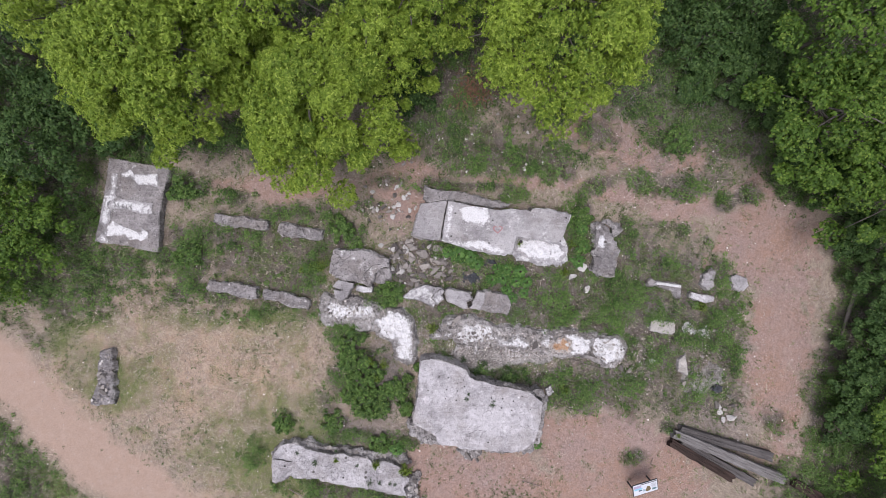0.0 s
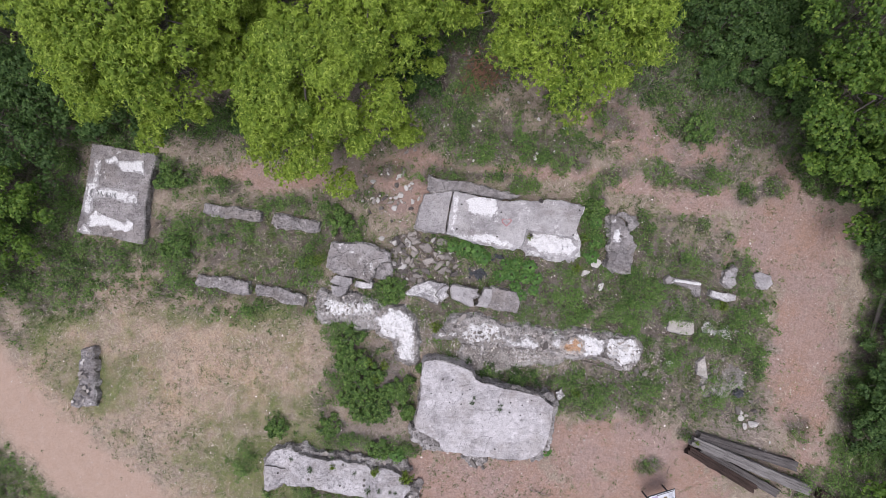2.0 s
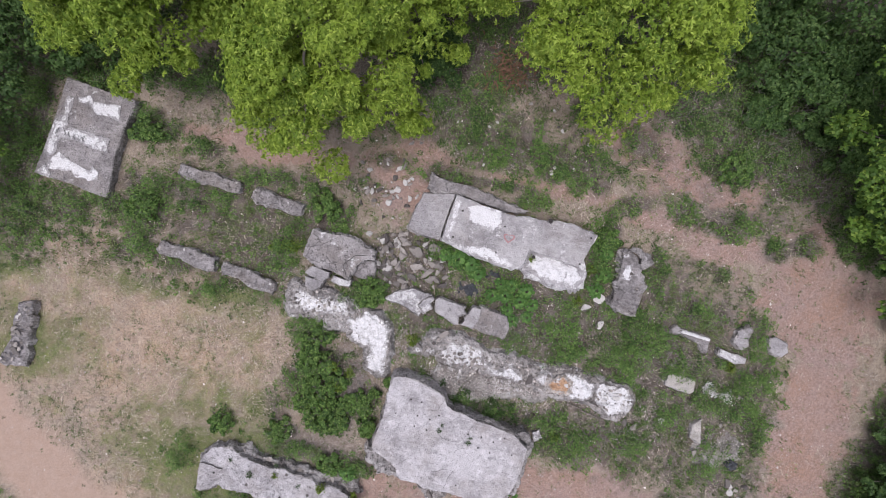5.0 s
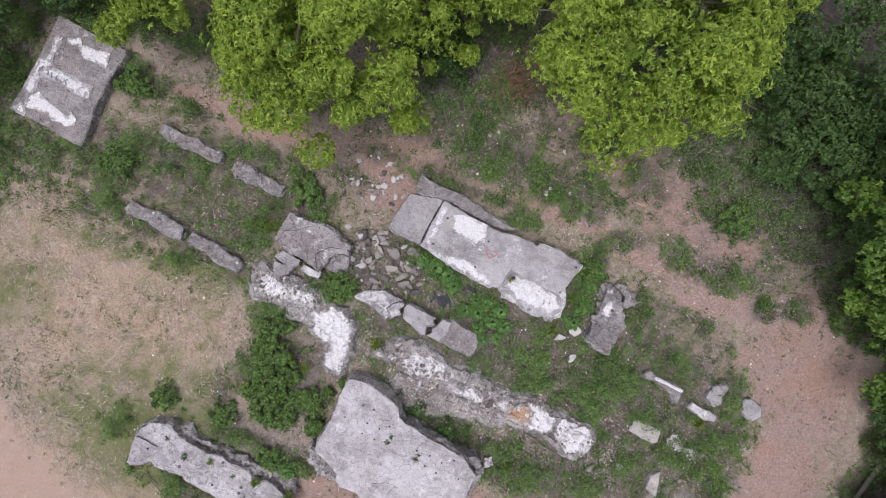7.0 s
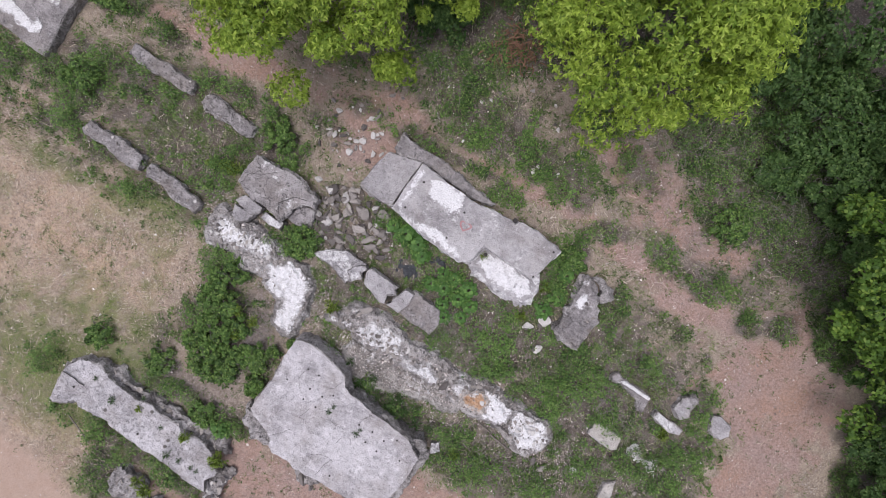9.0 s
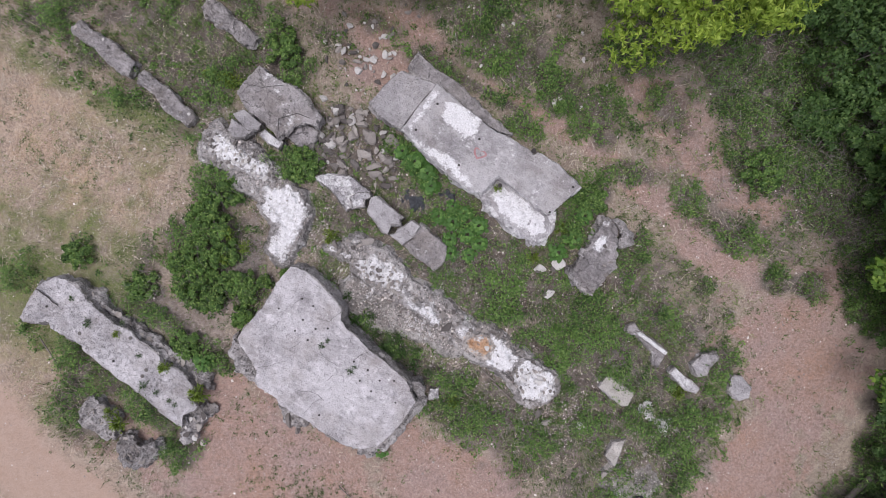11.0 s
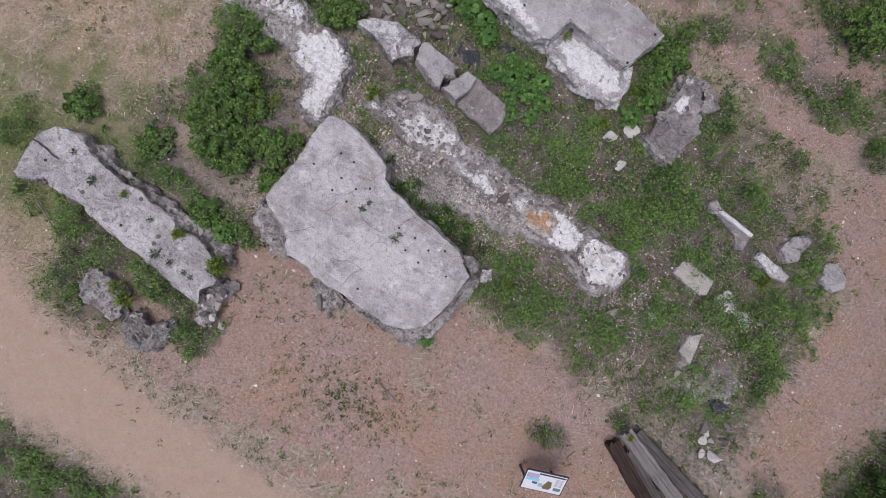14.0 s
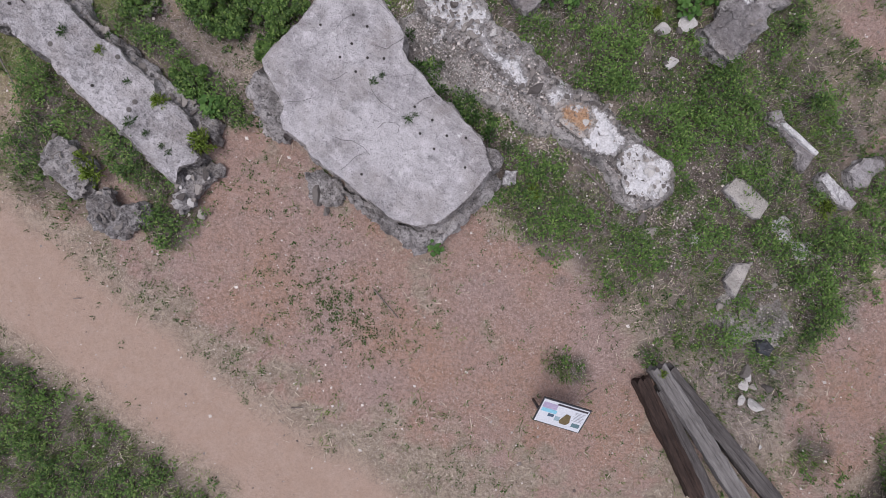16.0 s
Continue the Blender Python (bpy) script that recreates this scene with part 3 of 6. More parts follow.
def rough_block(outline, top, base, step=0.1, wobble=0.03, side=0.05, relief=0.012, batter=0.0, seed=1.0, chip=0.03, tilt=(0, 0)):
    """A broken block of cast concrete over an outline: rough sides, chipped rim, slightly uneven top."""
    outline = ccw(list(outline))
    ring = resample(outline, step, wobble, seed)
    n = len(ring)
    cx, cy = sum(p.x for p in ring) / n, sum(p.y for p in ring) / n
    levels = max(3, int((top - base) / (step * 1.1)))
    normals = [Vector((ring[(k + 1) % n].y - ring[k - 1].y, ring[k - 1].x - ring[(k + 1) % n].x, 0)).normalized() for k in range(n)]
    co, faces = [], []

    ztop = surface(top, relief, seed, tilt, cx, cy)

    for lv in range(levels + 1):
        f = lv / levels
        for k, p in enumerate(ring):
            z = base + (ztop(p.x, p.y) - base) * f
            bulge = noise.fractal((p.x * 2.3, p.y * 2.3, z * 3.1 + seed), 0.8, 2.2, 5) * side
            bulge += noise.cell((p.x * 5, p.y * 5, z * 8 + seed)) * side * 0.6 + noise.noise((p.x * 11, p.y * 11, z * 14)) * side * 0.25
            if f == 1:
                bulge = -chip * (0.5 + 1.6 * max(0.0, noise.noise((p.x * 3.3, p.y * 3.3, seed))) + abs(noise.noise((p.x * 9, p.y * 9, seed))))
                z += noise.noise((p.x * 6, p.y * 6, seed + 3)) * chip * 0.4
            elif lv == levels - 1:
                z = min(z + (ztop(p.x, p.y) - base) / levels * 0.55, ztop(p.x, p.y) - 0.02)
                bulge *= 0.4
            q = p + normals[k] * (bulge + batter * (1 - f))
            co.append((q.x, q.y, z))
    for lv in range(levels):
        for k in range(n):
            a, b = lv * n + k, lv * n + (k + 1) % n
            faces.append((a, b, b + n, a + n))
    rim = co[levels * n:]
    pts = [Vector((p[0], p[1])) for p in rim]
    inner, _ = fill_points(rim, step * 1.15, seed)
    pts += [Vector(p) for p in inner]
    edges = [(k, (k + 1) % n) for k in range(n)]
    out = mathutils.geometry.delaunay_2d_cdt(pts, edges, [], 1, 1e-5)
    bm = bmesh.new()
    vs = [bm.verts.new(c) for c in co]
    for f in faces:
        bm.faces.new([vs[i] for i in f]).material_index = 1
    cap = []
    for v, orig in zip(out[0], out[3]):
        if orig and orig[0] < n:
            cap.append(vs[levels * n + orig[0]])
        else:
            cap.append(bm.verts.new((v.x, v.y, ztop(v.x, v.y))))
    for f in out[2]:
        try:
            bm.faces.new([cap[i] for i in f])
        except ValueError:
            pass
    return bm


FOOTPRINTS = []
TOPS = {}
CRUMBLED = []


def block(name, outline, top, base=-0.12, material=None, label="", category="concrete block", group="", parent=None, flank=None, **kw):
    """A rough block as a thing, or as a part of one; flank is the stuff of its broken sides."""
    FOOTPRINTS.append(list(outline))
    ob = part(name, from_bm(name, rough_block(outline, top, base, **kw), material or CONCRETE, second=flank or SIDE), parent, "" if parent is None else label)
    if parent is None:
        tagged(ob, label, category, group)
    TOPS[ob.name] = surface(top, kw.get("relief", 0.012), kw.get("seed", 1.0))
    if category in ("rubble", "wall remains") or name in ("broken_shelf", "stub_piece", "square_footing"):
        CRUMBLED.append((ob, list(outline)))
    return ob


def patch(name, outline, on, material, label, seed, ragged=0.05, step=0.03, lift=0.008):
    """A thin worn skin of plaster or lime that lies on the top of a block and frays at its edge."""
    ring = resample(ccw(list(outline)), step, ragged, seed)
    n = len(ring)
    inner, near = fill_points(ring, 0.06, seed)
    out = mathutils.geometry.delaunay_2d_cdt([Vector(p[:2]) for p in ring] + [Vector(p) for p in inner], [(k, (k + 1) % n) for k in range(n)], [], 1, 1e-5)
    ztop = TOPS[on.name]
    far = [0.0] * n + near
    co = [(v.x, v.y, ztop(v.x, v.y) + lift) for v in out[0]]
    edge = [min(1.0, max((far[i] for i in orig), default=0.0) / 0.26) for orig in out[3]]
    rim = {orig[0]: k for k, orig in enumerate(out[3]) if orig and orig[0] < n}
    faces = [tuple(f) for f in out[2]]
    skirt = []
    for k in range(n):
        if k in rim and (k + 1) % n in rim:
            p, q = rim[k], rim[(k + 1) % n]
            m = len(co)
            co += [(co[p][0], co[p][1], co[p][2] - 0.03), (co[q][0], co[q][1], co[q][2] - 0.03)]
            edge += [0.0, 0.0]
            skirt += [(p, m, q), (q, m, m + 1)]
    me = bpy.data.meshes.new(name)
    me.from_pydata(co, [], faces + skirt)
    me.attributes.new("edge", "FLOAT", "POINT").data.foreach_set("value", edge)
    me.materials.append(material)
    return part(name, me, on, label)


def box_outline(cx, cy, length, width, turn):
    c, s = math.cos(radians(turn)), math.sin(radians(turn))
    return [(cx + c * u - s * v, cy + s * u + c * v) for u, v in ((-length / 2, -width / 2), (length / 2, -width / 2), (length / 2, width / 2), (-length / 2, width / 2))]


def pit(x, y, z, r, parent, fill=None):
    """A rusted bolt hole: a low worn collar with a dark bottom."""
    bm = bmesh.new()
    bmesh.ops.create_circle(bm, cap_ends=True, radius=r, segments=10, matrix=Matrix.Translation((x, y, z)))
    ring = bmesh.ops.extrude_face_region(bm, geom=bm.faces[:])
    bmesh.ops.translate(bm, verts=[v for v in ring["geom"] if isinstance(v, bmesh.types.BMVert)], vec=(0, 0, 0.008))
    return part("bolt_hole", from_bm("bolt_hole", bm, fill or HOLE), parent, "small dark bolt hole")


def crack(points, z, width, parent, seed, material=None, name="crack", label="thin dark crack"):
    """A thin dark crack that runs over a face."""
    line = []
    for a, b in zip(points, points[1:]):
        for j in range(10):
            p = Vector(a).lerp(Vector(b), j / 10)
            line.append((p.x + 0.03 * noise.noise((p.x * 5, p.y * 5, seed)), p.y + 0.03 * noise.noise((p.x * 5, p.y * 5, seed + 4))))
    bm = bmesh.new()
    rows = []
    for k, p in enumerate(line):
        q, r = line[max(0, k - 1)], line[min(len(line) - 1, k + 1)]
        d = Vector((r[1] - q[1], q[0] - r[0])).normalized() * width * (0.5 + 0.5 * abs(noise.noise((k * 0.7, seed, 0))))
        rows.append((bm.verts.new((p[0] - d.x, p[1] - d.y, z)), bm.verts.new((p[0] + d.x, p[1] + d.y, z))))
    for a, b in zip(rows, rows[1:]):
        bm.faces.new((a[0], a[1], b[1], b[0]))
    return part(name, from_bm(name, bm, material or HOLE), parent, label)


def within(outline, x, y):
    hit = False
    for (x1, y1), (x2, y2) in zip(outline, outline[1:] + outline[:1]):
        if (y1 > y) != (y2 > y) and x < (x2 - x1) * (y - y1) / (y2 - y1) + x1:
            hit = not hit
    return hit


def rock_mesh(seed, material):
    """An angular broken stone of about unit radius."""
    bm = bmesh.new()
    bmesh.ops.create_icosphere(bm, subdivisions=2, radius=1.0)
    r = random.Random(seed)
    cuts = [(Vector((r.gauss(0, 1), r.gauss(0, 1), r.gauss(0, 1))).normalized(), r.uniform(0.32, 0.7)) for _ in range(11)]
    for v in bm.verts:
        for nrm, d in cuts:
            k = v.co.dot(nrm) - d
            if k > 0:
                v.co -= nrm * k
        v.co *= 1 + 0.09 * noise.noise(v.co * 2.2 + Vector((seed, 0, 0)))
        v.co.z *= 0.75
    return from_bm("stone", bm, material)


ROCKS = [rock_mesh(s, ROCK) for s in range(12)]
LIME_ROCKS = [rock_mesh(s + 40, LIME_ROCK) for s in range(6)]


def place_stone(x, y, size, z, r, parent=None, long=1.3, white=0.0, flat=1.0):
    ob = new("stone", LIME_ROCKS[r.randrange(6)] if r.random() < white else ROCKS[r.randrange(12)])
    ob.matrix_world = pose(x, y, z + size * 0.2 * flat, r.uniform(-25, 25) * flat, r.uniform(-25, 25) * flat, r.uniform(0, 360)) @ Matrix.Diagonal((size * r.uniform(0.9, long), size * r.uniform(0.6, 1.0), size * r.uniform(0.6, 0.9) * flat, 1))
    if parent is not None:
        ob.parent = parent
        return ob
    return tagged(ob, "loose grey broken stone on the ground", "stone", "loose stones")


def rubble(parent, outline, z, count, low, high, seed, white=0.0):
    """Broken stones bedded in the top of a wall."""
    r = random.Random(seed)
    xs, ys = [p[0] for p in outline], [p[1] for p in outline]
    while count:
        x, y = r.uniform(min(xs), max(xs)), r.uniform(min(ys), max(ys))
        if within(outline, x, y):
            place_stone(x, y, low + (high - low) * r.random() ** 2, z - 0.02, r, parent, white=white, flat=0.4)
            count -= 1


# broad flat slab with bolt holes
slab = block("concrete_slab", [(-0.79, -4.08), (-0.65, -4.01), (-0.37, -3.99), (0.10, -4.09), (0.37, -4.19), (0.71, -4.32), (0.87, -4.41), (0.98, -4.65), (1.18, -4.75), (1.61, -4.84), (2.02, -4.97), (2.42, -5.03), (2.85, -5.12), (3.17, -5.19), (3.43, -5.42), (3.65, -5.58), (3.61, -5.92), (3.57, -6.30), (3.44, -6.72), (3.32, -7.04), (3.05, -7.27), (2.80, -7.36), (2.47, -7.43), (2.15, -7.39), (1.76, -7.36), (1.36, -7.31), (1.07, -7.32), (0.64, -7.28), (0.49, -7.18), (0.24, -7.16), (-0.06, -7.16), (-0.22, -7.02), (-0.28, -6.83), (-0.49, -6.65), (-0.74, -6.54), (-0.93, -6.46), (-1.10, -6.30), (-1.07, -6.03), (-0.97, -5.56), (-0.91, -5.16), (-0.89, -4.81), (-0.88, -4.44)],
             0.85, label="broad flat grey concrete slab with bolt holes", step=0.055, wobble=0.028, side=0.07, batter=0.02, seed=3.3, chip=0.02, relief=0.012)
block("broken_foot", [(-1.28, -6.72), (-1.25, -6.45), (-1.08, -6.45), (-0.55, -6.64), (-0.29, -6.83), (-0.10, -7.30), (-0.49, -7.29), (-0.77, -7.25), (-1.01, -7.01)], 0.5, parent=slab, material=SIDE, label="rough broken foot of dark concrete", seed=4.9, side=0.14, relief=0.14, wobble=0.08, batter=0.05, chip=0.06, step=0.06)
block("broken_foot", [(1.27, -7.47), (2.08, -7.40), (2.77, -7.39), (3.33, -7.07), (3.55, -6.31), (3.71, -5.64), (3.86, -5.63), (3.84, -5.99), (3.72, -6.61), (3.58, -7.16), (3.40, -7.53), (3.08, -7.64), (2.76, -7.63), (2.22, -7.63), (1.73, -7.60)], 0.42, parent=slab, material=SIDE, label="rough broken foot of dark concrete", seed=5.9, side=0.12, relief=0.12, wobble=0.08, batter=0.06, chip=0.06, step=0.06)
block("broken_foot", [(0.50, -7.63), (0.73, -7.42), (1.24, -7.36), (1.46, -7.61), (1.48, -7.78), (1.23, -7.96), (0.89, -8.00)], 0.16, parent=slab, material=SIDE, label="broken concrete lump at the foot", seed=6.9, side=0.1, relief=0.09, wobble=0.08, chip=0.05, step=0.05)
for hx, hy in [(-0.14, -4.65), (0.13, -5.11), (0.09, -5.44), (0.52, -5.16), (0.78, -5.00), (0.48, -5.50), (0.19, -4.68), (1.76, -5.42), (2.17, -5.44), (2.12, -5.78), (2.56, -5.53), (2.88, -5.36), (2.50, -5.87), (3.18, -5.83), (1.64, -7.03), (-0.54, -5.15)]:
    pit(hx, hy, 0.851, 0.026, slab)
for k, line in enumerate(([(0.87, -4.44), (0.80, -4.66), (0.73, -4.80), (0.50, -4.91)], [(1.97, -5.00), (1.84, -5.19), (1.73, -5.38)], [(0.91, -5.62), (1.17, -5.69), (1.47, -5.72)], [(1.40, -6.16), (1.45, -5.99), (1.63, -5.87), (1.73, -5.89), (1.77, -6.01)], [(-0.30, -6.73), (-0.10, -6.56), (0.15, -6.30)], [(0.81, -6.76), (1.12, -6.63), (1.36, -6.60), (1.58, -6.64)], [(1.28, -7.17), (1.34, -6.89), (1.47, -6.60)], [(-0.58, -4.10), (-0.16, -4.16), (0.25, -4.22), (0.63, -4.31)], [(-0.29, -5.02), (-0.23, -4.80), (-0.13, -4.52)], [(0.19, -5.92), (0.26, -5.77), (0.36, -5.57)])):
    crack(line, 0.862, 0.005 if k not in (7, 8) else 0.003, slab, k * 3.7)
block("chipped_corner", [(3.25, -5.24), (3.47, -5.19), (3.68, -5.22), (3.75, -5.41), (3.67, -5.54), (3.45, -5.42)], 0.62, parent=slab, material=SIDE, seed=4.4, side=0.08, step=0.06)

# large stepped foundation
big = tagged(new("stepped_foundation"), "large stepped concrete foundation with white plaster remains", "concrete block")
raised = block("raised_tier", [(0.21, 1.76), (0.07, 1.04), (-0.04, 0.31), (0.54, 0.12), (1.19, -0.04), (1.74, -0.19), (2.28, -0.22), (2.55, -0.12), (2.72, 0.45), (3.52, 0.33), (4.26, 0.20), (4.38, 0.33), (4.70, 1.25), (3.92, 1.49), (3.28, 1.49), (3.22, 1.38), (3.06, 1.46), (2.15, 1.44), (1.56, 1.49), (0.60, 1.70)], 0.72, parent=big, material=CONCRETE_CRUST, seed=5.1, side=0.05, flank=CONCRETE_WHITE, step=0.06, wobble=0.025, chip=0.03)
block("side_tier", [(-0.82, 1.70), (-0.98, 1.30), (-1.17, 0.53), (-0.81, 0.39), (-0.44, 0.32), (-0.08, 0.36), (0.03, 1.11), (0.17, 1.84), (-0.46, 1.74)], 0.45, parent=big, material=CONCRETE_MID, seed=6.2, side=0.07, step=0.07, relief=0.02)
block("back_tier", [(-0.72, 1.90), (-0.66, 2.35), (-0.30, 2.23), (0.11, 2.18), (0.45, 2.18), (1.11, 2.02), (1.91, 1.80), (2.56, 1.68), (2.16, 1.53), (1.55, 1.58), (0.57, 1.79), (0.17, 1.85), (-0.47, 1.75)], 0.4, parent=big, material=CONCRETE_DARK, seed=7.2, side=0.1, relief=0.05, step=0.06)
ledge = block("front_ledge", [(2.44, -0.10), (2.59, -0.02), (2.75, 0.51), (3.56, 0.41), (4.32, 0.27), (4.49, 0.49), (4.70, -0.03), (4.67, -0.28), (4.43, -0.64), (4.12, -0.59), (3.45, -0.53), (3.16, -0.45), (2.80, -0.40)], 0.4, parent=big, material=CONCRETE_WHITE, flank=CONCRETE_WHITE, seed=8.2, side=0.12, relief=0.05, wobble=0.05, step=0.06)
patch("plaster_patch", [(0.72, 1.01), (0.59, 1.46), (0.99, 1.59), (1.65, 1.49), (1.72, 1.11), (1.45, 0.84)], raised, PLASTER_SKIN, "smooth white plaster patch", 8.6, 0.025, lift=0.014)
patch("plaster_patch", [(-0.00, 0.28), (0.25, 0.38), (0.73, 0.27), (1.38, 0.45), (1.59, 0.33), (2.10, 0.10), (2.29, -0.17), (1.73, -0.16), (0.96, 0.03), (0.46, 0.17)], raised, WORN_SKIN, "worn white plaster patch", 8.9, 0.05, lift=0.01)
patch("plaster_patch", [(-0.02, 0.37), (0.09, 1.02), (0.23, 1.71), (0.44, 1.65), (0.39, 1.15), (0.31, 0.78), (0.25, 0.39)], raised, WORN_SKIN, "worn white plaster edge", 9.4, 0.05, lift=0.01)
patch("plaster_patch", [(2.68, 0.33), (2.75, 0.45), (3.52, 0.33), (4.25, 0.21), (4.33, 0.50), (4.19, 0.33), (3.65, 0.36), (3.17, 0.46), (2.76, 0.52)], raised, WORN_SKIN, "white plaster along the step", 9.7, 0.02, lift=0.01)
patch("plaster_patch", [(2.67, -0.09), (2.78, 0.45), (3.59, 0.35), (4.35, 0.22), (4.56, 0.09), (4.60, -0.23), (4.38, -0.54), (3.75, -0.46), (3.22, -0.37)], ledge, WORN_SKIN, "worn white plaster on the ledge", 9.9, 0.06, lift=0.016)
for hx, hy in [(0.46, 1.31), (0.30, 0.47), (1.68, 0.22), (1.82, 1.05), (4.51, 1.14), (4.29, 0.29)]:
    pit(hx, hy, 0.725, 0.032, big)
for (hx, hy), r in zip([(2.85, 0.27), (3.18, 1.46)], (0.055, 0.07)):
    pit(hx, hy, 0.722, r, big)
heart = [(2.0 + 0.17 * math.sin(a) ** 3 * (1 + 0.05 * math.sin(a * 5)), 0.72 + 0.13 * math.cos(a) - 0.05 * math.cos(2 * a) - 0.02 * math.cos(3 * a)) for a in [k * math.tau / 40 for k in range(38)]]
ringm = bmesh.new()
ringv = [[ringm.verts.new((2.0 + (x - 2.0) * f, 0.74 + (y - 0.74) * f, 0.738)) for x, y in heart] for f in (0.72, 1.05)]
for p0, p1, q0, q1 in zip(ringv[0], ringv[0][1:], ringv[1], ringv[1][1:]):
    ringm.faces.new((p0, q0, q1, p1))
part("paint_mark", from_bm("paint_mark", ringm, PINK), raised, "faded pink painted heart outline")

# small upright block beside it
small = block("concrete_block", [(5.56, -0.85), (5.64, -0.38), (5.67, 0.17), (5.66, 0.89), (5.85, 0.98), (6.20, 0.81), (6.36, 0.41), (6.58, -0.05), (6.40, -1.02), (5.99, -1.01)], 0.45, material=CONCRETE_DARK, label="rough weathered concrete block among weeds", seed=9.1, side=0.14, relief=0.09, chip=0.05, step=0.055, wobble=0.05)
patch("plaster_patch", [(5.75, 0.07), (5.83, 0.50), (6.03, 0.57), (6.07, 0.20), (5.96, 0.01)], small, PLASTER_SKIN, "worn white plaster patch", 9.2, 0.05, lift=0.02)
block("broken_piece", [(5.91, 1.03), (6.23, 1.08), (6.67, 0.96), (6.73, 0.72), (6.47, 0.43), (6.27, 0.86)], 0.25, parent=small, material=SIDE, seed=9.6, side=0.1, relief=0.08, step=0.055)
rubble(small, [(5.56, -0.85), (5.64, -0.38), (5.67, 0.17), (5.66, 0.89), (5.85, 0.98), (6.20, 0.81), (6.36, 0.41), (6.58, -0.05), (6.40, -1.02), (5.99, -1.01)], 0.42, 16, 0.03, 0.12, 77)

# notched machine footing
foot = tagged(new("notched_footing"), "pale concrete footing with cut notches", "concrete block")
block("low_pad", [(-1.53, -1.84), (-1.25, -1.55), (-0.69, -1.33), (-0.03, -1.43), (-0.02, -1.81), (-0.28, -2.08), (-0.34, -2.22), (-0.95, -1.93)], 0.25, parent=foot, material=CONCRETE_WHITE, seed=10.1, side=0.06, relief=0.03, step=0.06)
block("end_block", [(-0.42, -1.84), (-0.29, -1.61), (-0.02, -1.48), (0.07, -1.57), (-0.03, -1.71), (0.03, -1.86), (-0.22, -2.08)], 0.42, parent=foot, material=CONCRETE_WHITE, seed=10.7, side=0.03, step=0.04, wobble=0.02)
block("middle_block", [(0.15, -1.94), (0.08, -1.57), (0.18, -1.47), (1.08, -1.62), (1.03, -1.73), (1.12, -1.84), (0.89, -1.98), (0.93, -2.21), (0.76, -2.23)], 0.5, parent=foot, material=CONCRETE_MID, seed=11.1, side=0.03, chip=0.035, step=0.045, wobble=0.02)
block("end_block", [(0.95, -2.20), (1.08, -2.08), (1.07, -1.96), (1.19, -1.82), (1.29, -1.59), (1.57, -1.61), (1.53, -1.99), (1.39, -2.29)], 0.5, parent=foot, material=CONCRETE_MID, seed=11.7, side=0.03, step=0.045, wobble=0.02)
block("low_tail", [(1.54, -1.56), (2.44, -1.72), (2.57, -2.12), (2.44, -2.47), (1.38, -2.30), (1.52, -1.98)], 0.28, parent=foot, material=CONCRETE_DARK, seed=12.1, side=0.07, relief=0.05, step=0.06)

# block and strips west of the rubble
low = block("concrete_block", [(-4.19, -0.39), (-4.05, 0.01), (-3.50, -0.05), (-3.13, -0.02), (-2.83, -0.07), (-2.41, -0.28), (-2.02, -0.36), (-2.04, -0.64), (-2.26, -0.72), (-2.51, -0.90), (-2.66, -1.18), (-2.78, -1.36), (-3.14, -1.26), (-3.44, -1.20), (-3.71, -1.18), (-4.01, -1.04), (-4.22, -0.89), (-4.22, -0.77)], 0.5, material=CONCRETE_DARK, label="low grey concrete block with crumbled edge", seed=13.1, side=0.09, relief=0.035, wobble=0.045, step=0.055)
for hx, hy in ((-3.6, -0.75), (-3.3, -0.5), (-2.9, -0.4), (-3.85, -0.3)):
    pit(hx, hy, 0.5, 0.03, low, DENT)
crack([(-2.78, -1.33), (-2.95, -0.95), (-2.6, -0.62), (-2.2, -0.55)], 0.53, 0.012, low, 5.5)
crack([(-4.15, -0.6), (-3.7, -0.45), (-3.2, -0.1)], 0.53, 0.006, low, 8.5)
block("broken_corner", [(-2.73, -1.18), (-2.53, -0.89), (-2.24, -0.68), (-2.03, -0.75), (-1.92, -1.04), (-2.22, -1.30), (-2.48, -1.31)], 0.3, material=CONCRETE_DARK, label="broken corner piece of the concrete block", seed=13.6, side=0.1, relief=0.08, step=0.055)
block("concrete_strip", [(-4.14, -1.41), (-3.92, -1.15), (-3.33, -1.27), (-3.38, -1.47), (-3.58, -1.63)], 0.35, material=CONCRETE_MID, label="short cracked concrete strip", group="cracked strip", seed=14.1, side=0.04, step=0.05)
block("concrete_strip", [(-3.28, -1.54), (-3.23, -1.34), (-2.64, -1.41), (-2.64, -1.65), (-2.99, -1.65)], 0.33, material=CONCRETE_WHITE, label="short cracked concrete strip", group="cracked strip", seed=14.4, side=0.04, step=0.05)
block("concrete_strip", [(-4.07, -1.83), (-4.10, -1.51), (-3.50, -1.59), (-3.57, -1.81), (-3.84, -1.96)], 0.33, material=CONCRETE_MID, label="tilted grey concrete fragment", group="cracked strip", seed=14.8, side=0.04, step=0.05)
